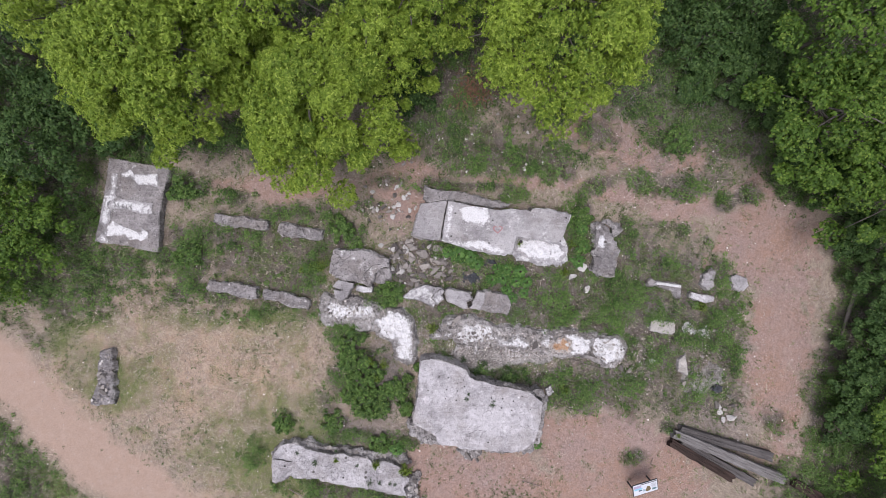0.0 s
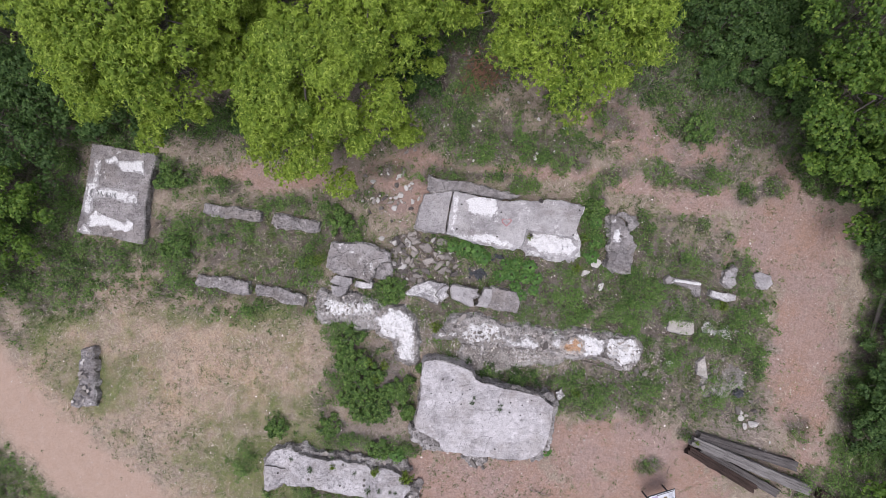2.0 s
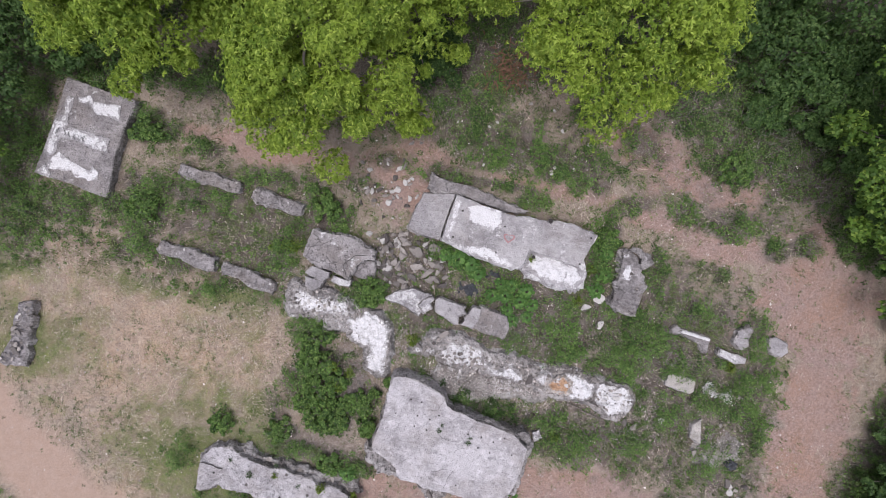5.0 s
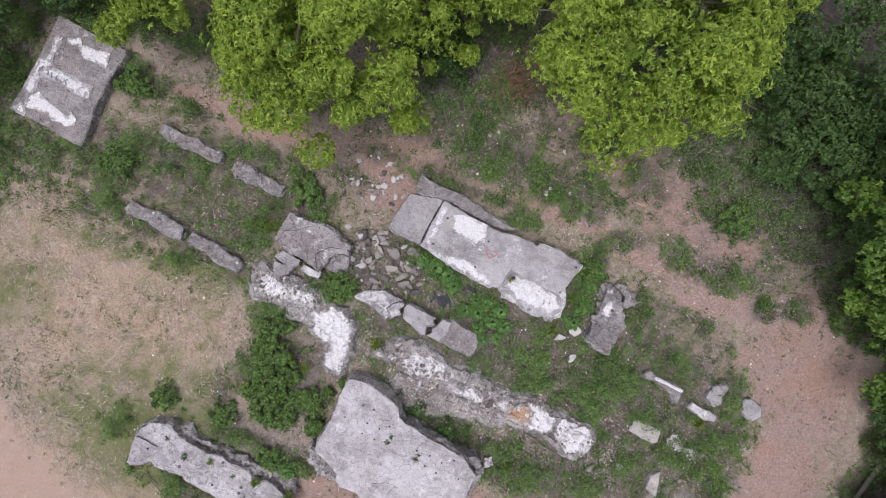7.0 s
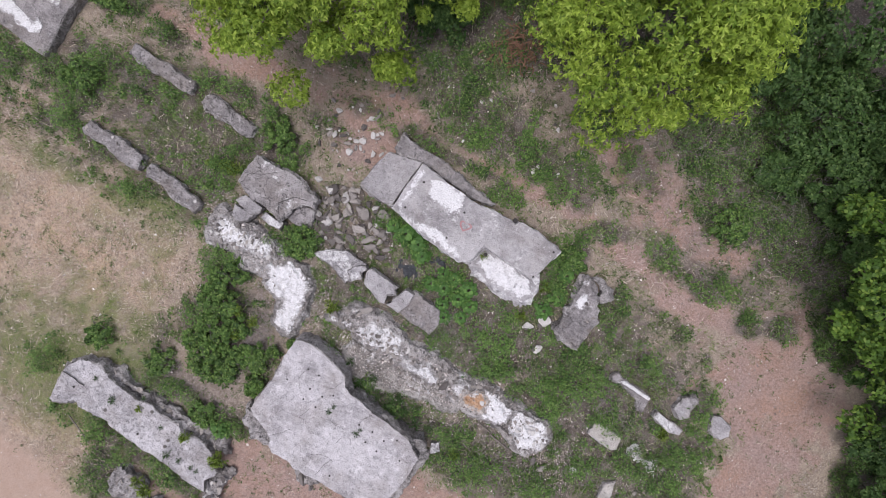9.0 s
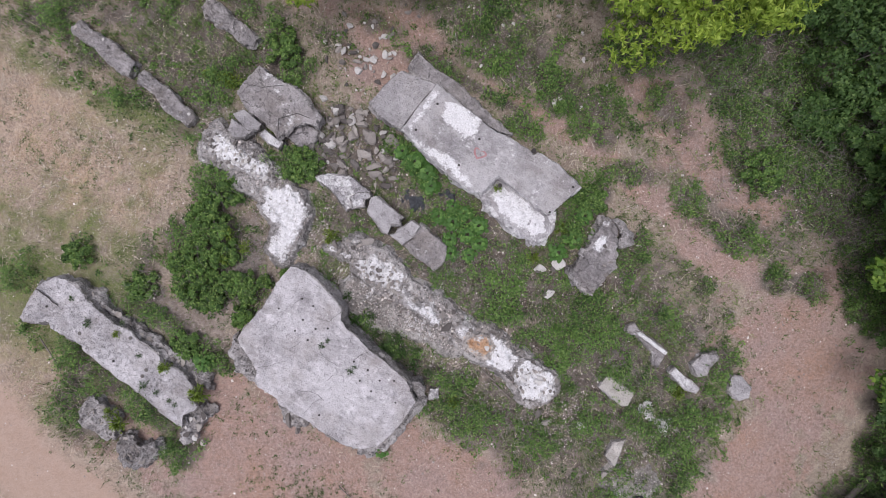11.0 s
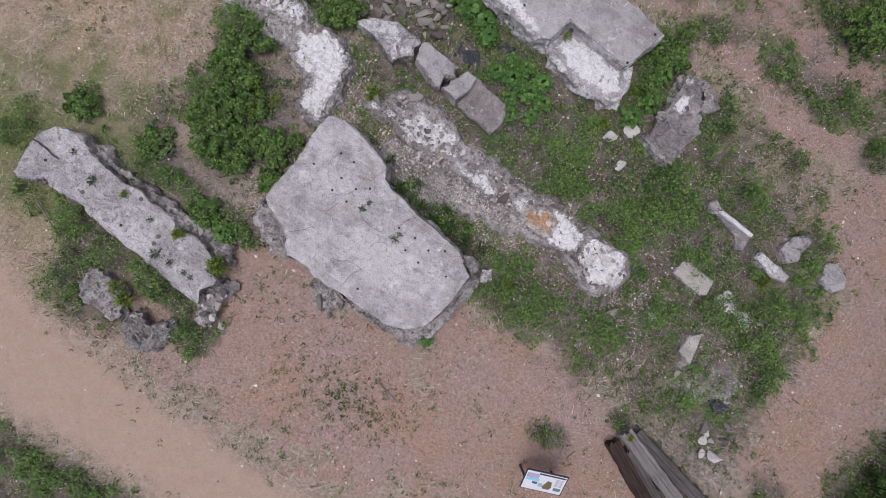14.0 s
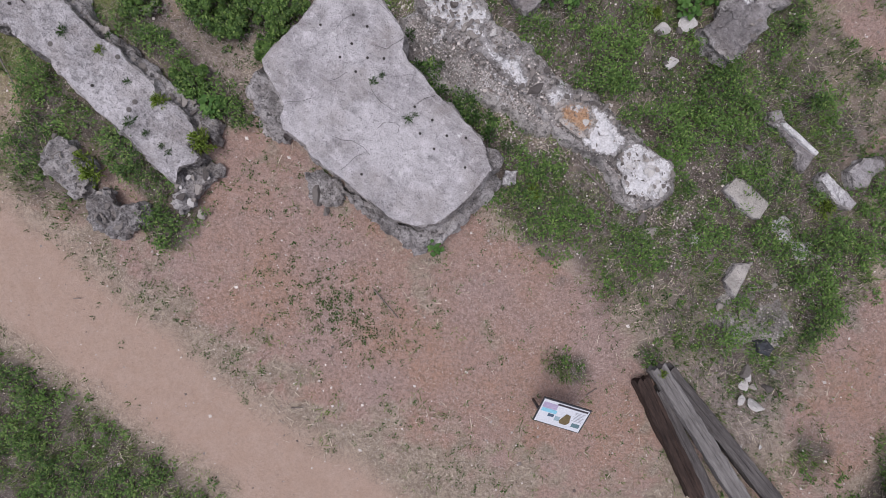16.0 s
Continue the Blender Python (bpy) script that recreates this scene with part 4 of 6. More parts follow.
WEST_WALL = [(-4.57, -2.59), (-4.59, -2.15), (-4.48, -1.78), (-4.15, -1.82), (-3.88, -1.98), (-3.42, -1.85), (-2.78, -2.04), (-2.35, -2.34), (-1.93, -2.28), (-1.57, -2.36), (-1.17, -2.77), (-1.14, -3.07), (-1.10, -3.63), (-1.11, -3.86), (-1.14, -4.29), (-1.35, -4.32), (-1.74, -4.08), (-1.82, -3.71), (-1.79, -3.43), (-2.29, -3.26), (-2.74, -3.01), (-3.30, -3.05), (-3.63, -2.78), (-4.06, -2.80), (-4.43, -2.78)]
wall = block("rubble_wall", WEST_WALL, 0.2, material=RUBBLE, label="low crumbling wall base of white rubble concrete", category="wall remains", seed=15.1, side=0.06, batter=0.2, relief=0.07, wobble=0.12, flank=RUBBLE, step=0.06)
patch("lime_cap", [(-2.57, -2.74), (-2.05, -2.36), (-1.53, -2.43), (-1.20, -2.78), (-1.17, -3.08), (-1.19, -3.77), (-1.20, -4.25), (-1.67, -4.08), (-1.74, -3.72), (-1.73, -3.44), (-2.16, -3.32), (-2.37, -3.17)], wall, LIME_SKIN, "powdery white lime cap", 15.6, 0.14, lift=0.05)
patch("lime_cap", [(-4.53, -2.48), (-4.34, -1.93), (-3.83, -2.05), (-3.28, -2.01), (-2.69, -2.18), (-2.37, -2.45), (-2.85, -2.62), (-3.47, -2.70), (-4.03, -2.66)], wall, LIME_SKIN_THIN, "broken white lime crust", 15.9, 0.14, lift=0.03)
rubble(wall, [(-4.53, -2.48), (-4.34, -1.93), (-3.83, -2.05), (-3.28, -2.01), (-2.69, -2.18), (-2.37, -2.45), (-2.85, -2.62), (-3.47, -2.70), (-4.03, -2.66)], 0.24, 130, 0.02, 0.11, 5, 0.3)
rubble(wall, [(-2.57, -2.74), (-2.05, -2.36), (-1.53, -2.43), (-1.20, -2.78), (-1.17, -3.08), (-1.19, -3.77), (-1.20, -4.25), (-1.67, -4.08), (-1.74, -3.72), (-1.73, -3.44), (-2.16, -3.32), (-2.37, -3.17)], 0.26, 90, 0.012, 0.05, 15, 0.6)
rubble_bed = block("rubble_bed", [(0.45, -3.77), (1.21, -3.66), (2.26, -3.78), (2.93, -3.80), (3.73, -3.75), (4.15, -3.92), (3.98, -4.18), (3.15, -4.17), (2.39, -4.28), (1.80, -4.54), (1.48, -4.57), (1.13, -4.52), (0.78, -4.40), (0.61, -4.26)], 0.14, batter=0.3, material=GRAVEL, flank=GRAVEL, label="gravelly bed of crumbled concrete below the wall", category="rubble", seed=15.9, wobble=0.2, relief=0.07, side=0.03, step=0.07)
FOOTPRINTS.pop()
EAST_WALL = [(-0.44, -3.32), (-0.01, -2.95), (0.28, -2.62), (0.65, -2.68), (1.02, -2.63), (1.67, -2.77), (1.86, -3.03), (2.28, -2.98), (2.94, -3.00), (3.29, -3.04), (3.68, -3.14), (4.09, -3.15), (4.49, -3.07), (4.97, -3.12), (5.46, -3.25), (6.09, -3.33), (6.63, -3.34), (6.89, -3.64), (6.85, -4.07), (6.51, -4.40), (6.16, -4.44), (5.93, -4.20), (5.41, -4.01), (4.97, -4.02), (4.68, -4.02), (3.98, -3.94), (3.71, -3.77), (3.24, -3.80), (2.93, -3.82), (2.27, -3.80), (1.82, -3.74), (1.32, -3.71), (1.00, -3.57), (0.56, -3.50), (0.34, -3.27), (-0.03, -3.32)]
ridge = block("rubble_wall", EAST_WALL, 0.22, material=RUBBLE, label="long crumbling rubble wall base with lime-white top", category="wall remains", seed=16.1, side=0.06, batter=0.2, relief=0.1, wobble=0.13, flank=RUBBLE, step=0.065)
for k, (line, skin, lab) in enumerate((([(-0.31, -3.26), (0.23, -3.14), (0.52, -3.29), (0.83, -2.87), (1.30, -2.84), (1.74, -2.90), (1.85, -3.08), (1.86, -3.39), (1.37, -3.52), (0.78, -3.46), (0.11, -3.29)], LIME_SKIN, "powdery white lime cap"), ([(1.92, -3.20), (2.43, -3.39), (2.92, -3.26), (3.32, -3.52), (3.14, -3.78), (2.70, -3.71), (2.00, -3.63)], LIME_SKIN_THIN, "broken white lime crust"), ([(3.67, -3.56), (3.79, -3.20), (4.15, -3.27), (4.23, -3.55), (3.87, -3.76)], LIME_SKIN_THIN, "broken white lime crust"),
                                     ([(4.49, -3.32), (4.59, -3.19), (4.92, -3.19), (5.36, -3.39), (5.71, -3.43), (5.55, -3.85), (5.30, -3.99), (4.91, -4.01), (4.68, -3.78)], LIME_SKIN, "powdery white lime cap"), ([(5.61, -3.40), (6.08, -3.36), (6.62, -3.37), (6.87, -3.73), (6.68, -4.10), (6.15, -4.33), (5.85, -4.07), (5.60, -3.81)], LIME_SKIN, "broken white-crusted end"), ([(3.92, -3.57), (4.24, -3.42), (4.54, -3.29), (4.86, -3.43), (4.92, -3.80), (4.55, -3.94), (4.10, -3.87)], RUST_SKIN, "orange rust-stained rubble"))):
    patch("lime_cap" if k < 5 else "rusty_patch", line, ridge, skin, lab, 16.6 + 0.4 * k, 0.13, lift=0.03 + 0.012 * k)
rubble(ridge, EAST_WALL, 0.24, 190, 0.02, 0.13, 6, 0.12)
rubble(ridge, [(5.61, -3.40), (6.08, -3.36), (6.62, -3.37), (6.87, -3.73), (6.68, -4.10), (6.15, -4.33), (5.85, -4.07), (5.60, -3.81)], 0.3, 90, 0.015, 0.09, 16, 0.45)
rubble(ridge, [(-0.31, -3.26), (0.23, -3.14), (0.52, -3.29), (0.83, -2.87), (1.30, -2.84), (1.74, -2.90), (1.85, -3.08), (1.86, -3.39), (1.37, -3.52), (0.78, -3.46), (0.11, -3.29)], 0.29, 70, 0.02, 0.1, 18, 0.3)
for (sx, sy), ss in zip([(3.44, -3.65), (-0.20, -3.10), (0.50, -2.65), (4.83, -3.16), (6.04, -3.40), (5.52, -3.21), (1.34, -3.53), (1.82, -3.45), (1.62, -3.32)], (0.26, 0.17, 0.2, 0.14, 0.13, 0.15, 0.12, 0.13, 0.12)):
    place_stone(sx, sy, ss, 0.24, random.Random(int(ss * 1000)), ridge, flat=0.6)

# long beam beside the track, its fallen shelf and broken stub
long = block("concrete_beam", [(-6.35, -7.70), (-6.26, -7.53), (-6.03, -7.29), (-5.81, -7.23), (-5.38, -7.28), (-4.99, -7.46), (-4.52, -7.56), (-4.15, -7.64), (-3.72, -7.62), (-3.42, -7.74), (-2.96, -7.78), (-2.70, -7.85), (-2.59, -7.97), (-2.15, -7.90), (-1.67, -8.08), (-1.49, -8.20), (-1.58, -8.44), (-1.22, -8.50), (-1.26, -8.67), (-1.44, -8.89), (-1.32, -9.23), (-2.03, -9.15), (-2.40, -9.03), (-2.97, -8.94), (-3.36, -8.91), (-3.73, -8.83), (-4.29, -8.70), (-4.71, -8.60), (-5.01, -8.59), (-5.35, -8.57), (-5.56, -8.58), (-5.74, -8.46), (-5.93, -8.64), (-6.24, -8.75), (-6.38, -8.68), (-6.38, -8.49), (-6.39, -8.20), (-6.37, -7.86)], 0.42, material=CONCRETE_BEAM, label="long low concrete beam with weeds on top", seed=17.1, side=0.09, relief=0.03, wobble=0.05, step=0.06)
for k, (hx, hy) in enumerate([(-5.77, -7.43), (-5.89, -8.09), (-3.72, -8.52), (-4.82, -8.30), (-3.62, -7.78), (-2.88, -8.51), (-2.87, -8.32), (-6.00, -7.60)]):
    pit(hx, hy, 0.425, 0.032 if k < 3 else 0.05, long, HOLE if k < 3 else DENT)
crack([(-6.33, -7.81), (-6.10, -7.82), (-5.83, -7.88), (-5.59, -7.94)], 0.452, 0.028, long, 9.0)
block("broken_end", [(-1.59, -8.87), (-1.34, -8.65), (-0.92, -8.53), (-0.86, -8.76), (-0.97, -8.97), (-0.91, -9.40), (-1.07, -9.65), (-1.31, -9.65), (-1.35, -9.29)], 0.26, parent=long, material=SIDE, seed=17.9, side=0.13, relief=0.12, wobble=0.1, step=0.05)
rubble(long, [(-1.59, -8.87), (-1.34, -8.65), (-0.92, -8.53), (-0.86, -8.76), (-0.97, -8.97), (-0.91, -9.40), (-1.07, -9.65), (-1.31, -9.65), (-1.35, -9.29)], 0.28, 16, 0.06, 0.18, 8, 0.2)
shelf = block("broken_shelf", [(-5.45, -7.28), (-5.15, -7.21), (-4.61, -7.43), (-3.99, -7.48), (-3.36, -7.54), (-2.71, -7.62), (-2.26, -7.62), (-1.85, -7.73), (-1.41, -7.78), (-1.27, -8.08), (-1.65, -8.15), (-2.13, -7.97), (-2.75, -7.95), (-3.55, -7.73), (-4.27, -7.65), (-5.10, -7.49)], 0.24, material=SIDE, label="broken dark concrete shelf along the beam", seed=18.1, side=0.1, relief=0.08, step=0.06)
FOOTPRINTS.pop()
rubble(shelf, [(-5.45, -7.28), (-5.15, -7.21), (-4.61, -7.43), (-3.99, -7.48), (-3.36, -7.54), (-2.71, -7.62), (-2.26, -7.62), (-1.85, -7.73), (-1.41, -7.78), (-1.27, -8.08), (-1.65, -8.15), (-2.13, -7.97), (-2.75, -7.95), (-3.55, -7.73), (-4.27, -7.65), (-5.10, -7.49)], 0.22, 45, 0.04, 0.15, 9)
stub = tagged(new("broken_stub"), "broken concrete stub overgrown with weeds", "concrete block")
block("stub_piece", [(-3.95, -10.27), (-3.91, -9.76), (-3.70, -9.67), (-3.44, -9.79), (-3.21, -9.81), (-3.00, -9.92), (-2.97, -10.16), (-2.77, -10.32), (-2.86, -10.56), (-3.26, -10.52), (-3.38, -10.55), (-3.87, -10.34)], 0.31, parent=stub, material=SIDE, seed=19.1, side=0.12, relief=0.13, wobble=0.1, step=0.055)
block("stub_piece", [(-2.64, -10.58), (-2.62, -10.15), (-2.38, -10.05), (-2.07, -10.21), (-1.82, -9.99), (-1.64, -10.04), (-1.68, -10.36), (-1.76, -10.75), (-1.94, -10.82), (-2.47, -10.82)], 0.34, parent=stub, material=SIDE, seed=19.6, side=0.12, relief=0.13, wobble=0.1, step=0.055)
rubble(stub, [(-3.95, -10.27), (-3.91, -9.76), (-3.70, -9.67), (-3.44, -9.79), (-3.21, -9.81), (-3.00, -9.92), (-2.97, -10.16), (-2.77, -10.32), (-2.86, -10.56), (-3.26, -10.52), (-3.38, -10.55), (-3.87, -10.34)], 0.3, 12, 0.05, 0.16, 10)
rubble(stub, [(-2.64, -10.58), (-2.62, -10.15), (-2.38, -10.05), (-2.07, -10.21), (-1.82, -9.99), (-1.64, -10.04), (-1.68, -10.36), (-1.76, -10.75), (-1.94, -10.82), (-2.47, -10.82)], 0.33, 12, 0.05, 0.18, 14)
west = block("stone_stub", [(-12.92, -3.85), (-12.45, -3.75), (-12.45, -4.8), (-12.4, -5.88), (-13.3, -5.85), (-13.15, -5.35), (-13.0, -5.0)], 0.32, material=CONCRETE_DARK, label="short stub wall of pale rubble concrete", category="wall remains", seed=20.1, side=0.12, relief=0.09, wobble=0.06)
rubble(west, [(-12.85, -3.9), (-12.5, -3.85), (-12.5, -5.8), (-13.2, -5.75), (-12.95, -5.0)], 0.34, 40, 0.05, 0.17, 11, 0.15)

# four low sleeper walls
for line, sd in zip(([(-8.63, 1.01), (-8.57, 1.34), (-8.18, 1.30), (-7.85, 1.21), (-7.47, 1.20), (-6.99, 1.09), (-6.63, 1.04), (-6.61, 0.76), (-6.81, 0.67), (-7.40, 0.78), (-7.92, 0.84), (-8.34, 0.87)], [(-6.24, 0.66), (-6.15, 1.00), (-5.76, 0.96), (-5.48, 0.85), (-5.09, 0.81), (-4.52, 0.70), (-4.56, 0.41), (-4.75, 0.32), (-5.16, 0.41), (-5.74, 0.46), (-6.07, 0.52)], [(-8.93, -1.48), (-8.80, -1.19), (-8.47, -1.24), (-7.90, -1.26), (-7.47, -1.35), (-7.03, -1.44), (-7.03, -1.85), (-7.50, -1.87), (-7.91, -1.77), (-8.13, -1.65), (-8.58, -1.62), (-8.83, -1.61)], [(-6.79, -1.78), (-6.76, -1.52), (-6.32, -1.61), (-5.87, -1.66), (-5.52, -1.78), (-5.05, -1.95), (-5.08, -2.28), (-5.44, -2.23), (-5.84, -2.16), (-6.21, -1.98), (-6.73, -1.92)]), (21.1, 22.3, 23.5, 24.7)):
    sleeper = block("sleeper_wall", line, 0.27, material=CONCRETE_DARK, label="low narrow concrete sleeper wall in weeds", category="wall remains", group="sleeper walls", seed=sd, side=0.06, relief=0.06, wobble=0.035, step=0.05)
    rubble(sleeper, line, 0.25, 9, 0.03, 0.12, int(sd * 10), 0.15)

# square pad with plaster bars
pad = block("square_footing", [(-12.54, 3.42), (-11.83, 3.32), (-10.94, 3.14), (-10.29, 3.07), (-10.36, 2.60), (-10.54, 1.89), (-10.63, 1.26), (-10.65, 0.54), (-10.70, -0.12), (-10.94, -0.12), (-11.74, 0.09), (-12.52, 0.21), (-13.08, 0.28), (-12.99, 0.70), (-12.89, 1.18), (-12.71, 2.16), (-12.62, 2.87)], 0.3, material=CONCRETE_DARK, label="square concrete footing with white plaster bars", seed=25.1, side=0.04, step=0.06, wobble=0.02)
for k, ol in enumerate(([(-12.40, 2.85), (-12.19, 2.82), (-12.19, 2.64), (-12.29, 2.26), (-12.26, 1.96), (-12.40, 1.74), (-12.47, 1.36), (-12.47, 1.06), (-12.70, 0.82), (-12.87, 1.00), (-12.83, 1.26), (-12.67, 2.05), (-12.41, 2.28), (-12.48, 2.62)], [(-12.10, 2.82), (-11.69, 2.97), (-11.58, 2.80), (-10.69, 2.80), (-10.70, 2.32), (-11.08, 2.41), (-11.44, 2.42), (-11.71, 2.73), (-12.06, 2.68)], [(-12.58, 1.75), (-12.28, 1.81), (-12.06, 1.88), (-10.88, 1.72), (-10.91, 1.30), (-11.39, 1.33), (-11.82, 1.47), (-12.30, 1.48), (-12.50, 1.47)], [(-12.68, 0.76), (-12.38, 1.06), (-11.99, 0.85), (-11.59, 0.70), (-11.33, 0.63), (-11.29, 0.79), (-11.07, 0.65), (-11.06, 0.41), (-11.30, 0.31), (-11.79, 0.37), (-11.90, 0.52), (-12.24, 0.48), (-12.68, 0.46)], [(-12.96, 0.38), (-12.76, 0.62), (-12.54, 0.38), (-12.55, 0.20), (-12.85, 0.23)])):
    patch("plaster_bar", ol, pad, PLASTER_SKIN if k in (1, 3) else WORN_SKIN, "worn white plaster bar", 26.0 + k, 0.05, lift=0.012 + 0.002 * k)
rg = random.Random(31)
for k, (gx, gy) in enumerate([(-12.46, 1.73), (-12.30, 1.68), (-12.14, 1.64), (-11.98, 1.60), (-11.82, 1.59), (-11.67, 1.58)]):
    for j in range(2):
        crack([(gx + rg.uniform(-0.05, 0.05), gy - 0.09), (gx + rg.uniform(-0.07, 0.07), gy + 0.02), (gx + rg.uniform(-0.05, 0.05), gy + 0.09)], 0.335, 0.012, pad, k + j * 7.0, GRAFFITI, "paint_mark", "faded dark spray-paint stroke")
crack([(-12.58, 1.75), (-12.57, 1.60), (-12.48, 1.47)], 0.335, 0.012, pad, 3.0, GRAFFITI, "paint_mark", "faded dark spray-paint stroke")
rubble(pad, [(-12.15, 2.55), (-11.0, 2.2), (-11.0, 1.8), (-12.2, 1.95)], 0.3, 40, 0.012, 0.035, 12, 0.2)
rubble(pad, [(-12.3, 1.45), (-11.1, 1.25), (-11.1, 0.75), (-12.35, 1.0)], 0.3, 40, 0.012, 0.035, 13, 0.2)

# loose slabs to the east
kerb = block("pale_kerb", [(7.64, -1.36), (7.88, -1.08), (8.06, -1.19), (9.03, -1.32), (9.01, -1.85), (8.84, -1.88), (8.72, -1.61), (8.10, -1.39), (7.79, -1.43)], 0.13, material=CONCRETE_DARK, label="low white-edged concrete remnant", seed=27.1, relief=0.05, step=0.05)
block("white_edge", [(8.03, -1.30), (8.11, -1.25), (8.51, -1.29), (9.01, -1.37), (9.00, -1.46), (8.50, -1.39), (8.10, -1.35)], 0.19, parent=kerb, material=PLASTER, flank=PLASTER, label="white plastered edge", seed=27.5, step=0.04, wobble=0.008, side=0.02)
block("end_piece", [(7.70, -1.27), (7.85, -1.10), (8.02, -1.22), (7.91, -1.37), (7.77, -1.40)], 0.2, parent=kerb, material=CONCRETE_MID, label="loose pale end piece", seed=27.8, step=0.05, wobble=0.03, side=0.03)
block("concrete_block", [(9.28, -1.84), (9.34, -1.62), (10.23, -1.80), (10.22, -1.97), (9.93, -2.05)], 0.22, material=CONCRETE_WHITE, label="small broken white-faced concrete block", seed=28.1, side=0.04, relief=0.03, step=0.045, wobble=0.015)
block("concrete_block", [(9.72, -1.36), (9.83, -0.97), (10.14, -0.72), (10.30, -0.88), (10.20, -1.23), (10.24, -1.41), (10.04, -1.58)], 0.24, material=CONCRETE_MID, label="small broken grey concrete block", seed=28.6, side=0.04, relief=0.03, step=0.045, wobble=0.015)
block("flat_slab", [(7.83, -3.10), (7.88, -2.72), (8.09, -2.67), (8.80, -2.79), (8.81, -3.16), (8.66, -3.26)], 0.13, material=CONCRETE_PALE, label="flat narrow concrete slab in grass", seed=29.1, step=0.05, wobble=0.015)
block("flat_slab", [(11.00, -1.50), (10.90, -1.08), (11.08, -0.94), (11.49, -1.11), (11.58, -1.39), (11.39, -1.58), (11.19, -1.62)], 0.16, material=CONCRETE_MID, label="flat concrete slab at the dirt edge", seed=30.1, step=0.05, wobble=0.015)
block("flat_slab", [(8.89, -4.65), (8.93, -4.22), (9.20, -3.95), (9.27, -4.54), (9.31, -4.79)], 0.12, material=CONCRETE_PALE, label="flat kite-shaped concrete slab", seed=31.1, step=0.05, wobble=0.015)
block("lime_spill", [(9.16, -3.09), (9.23, -2.83), (9.39, -2.78), (9.65, -3.07), (9.84, -3.04), (10.03, -2.85), (10.14, -3.09), (10.14, -3.42), (9.95, -3.34), (9.70, -3.19), (9.50, -3.23)], 0.06, material=LIME, flank=PLASTER, label="crumbled white lime heap in grass", category="rubble", seed=32.1, wobble=0.25, relief=0.06, step=0.05)
FOOTPRINTS.pop()
block("rubble_bed", [(9.15, -4.85), (9.5, -4.5), (9.95, -4.35), (10.6, -4.6), (10.7, -5.1), (10.2, -5.35), (9.75, -5.45), (9.1, -5.4)], 0.02, material=GRAVEL, flank=GRAVEL, label="patch of pale crumbled concrete gravel", category="rubble", seed=34.1, wobble=0.25, relief=0.06, side=0.03, batter=0.15)
FOOTPRINTS.pop()
block("concrete_fragment", [(3.85, -5.3), (4.1, -5.15), (4.2, -5.45), (3.95, -5.6)], 0.15, material=CONCRETE_WHITE, label="small concrete fragment beside the slab", seed=33.1, wobble=0.08, step=0.05)


# ---- loose stones ----
rr = random.Random(4)
HEAP = [(-2.0, -0.9), (-1.95, 0.2), (-1.1, 0.4), (-0.95, 0.25), (-0.05, 0.05), (0.35, -0.5), (0.6, -1.2), (-0.2, -1.35), (-1.0, -1.45), (-1.7, -1.5)]
block("rubble_bed", HEAP, 0.04, material=RUBBLE_EARTH, flank=RUBBLE_EARTH, label="dark gravelly bed under the broken stones", category="rubble", seed=41.0, wobble=0.12, relief=0.06, side=0.03)
FOOTPRINTS.pop()
left = 120
while left:
    px, py = rr.uniform(-2.1, 0.7), rr.uniform(-1.5, 0.4)
    if within(HEAP, px, py):
        place_stone(px, py, 0.05 + 0.2 * rr.random() ** 1.4, 0.0 + rr.uniform(0, 0.1), rr, white=0.16, flat=1.0)
        left -= 1
for k in range(66):
    place_stone(rr.gauss(-2.1, 0.5), rr.gauss(1.6, 0.55), 0.04 + 0.13 * rr.random() ** 1.5, 0.0, rr, white=0.42)
for k in range(45):
    place_stone(rr.uniform(-2.0, 4.2), rr.uniform(2.9, 5.2), rr.uniform(0.04, 0.12), 0.0, rr, white=0.3)
for sx, sy, ss in ((5.44, -1.5, 0.2), (7.95, -4.25, 0.13), (3.1, 3.05, 0.12), (4.89, -1.11, 0.18), (5.25, -0.84, 0.18), (6.69, 0.68, 0.16), (11.0, -5.95, 0.16), (10.72, -6.12, 0.12),
                   (11.1, -7.6, 0.08), (11.45, -7.4, 0.07), (-13.5, -0.9, 0.34), (0.95, -7.85, 0.26), (1.3, -8.05, 0.14), (6.79, -4.5, 0.18), (7.1, -4.6, 0.2), (7.87, -1.2, 0.14), (3.45, -3.52, 0.2), (6.07, -3.26, 0.12), (4.86, -3.09, 0.2),
                   (7.79, -2.01, 0.12), (5.21, -5.25, 0.08), (-0.75, -9.5, 0.16), (10.3, -3.1, 0.16), (9.9, -4.1, 0.12), (9.2, -5.1, 0.17), (10.9, -5.6, 0.15), (10.4, -5.9, 0.2)):
    place_stone(sx, sy, ss, 0.0, rr, long=1.15)


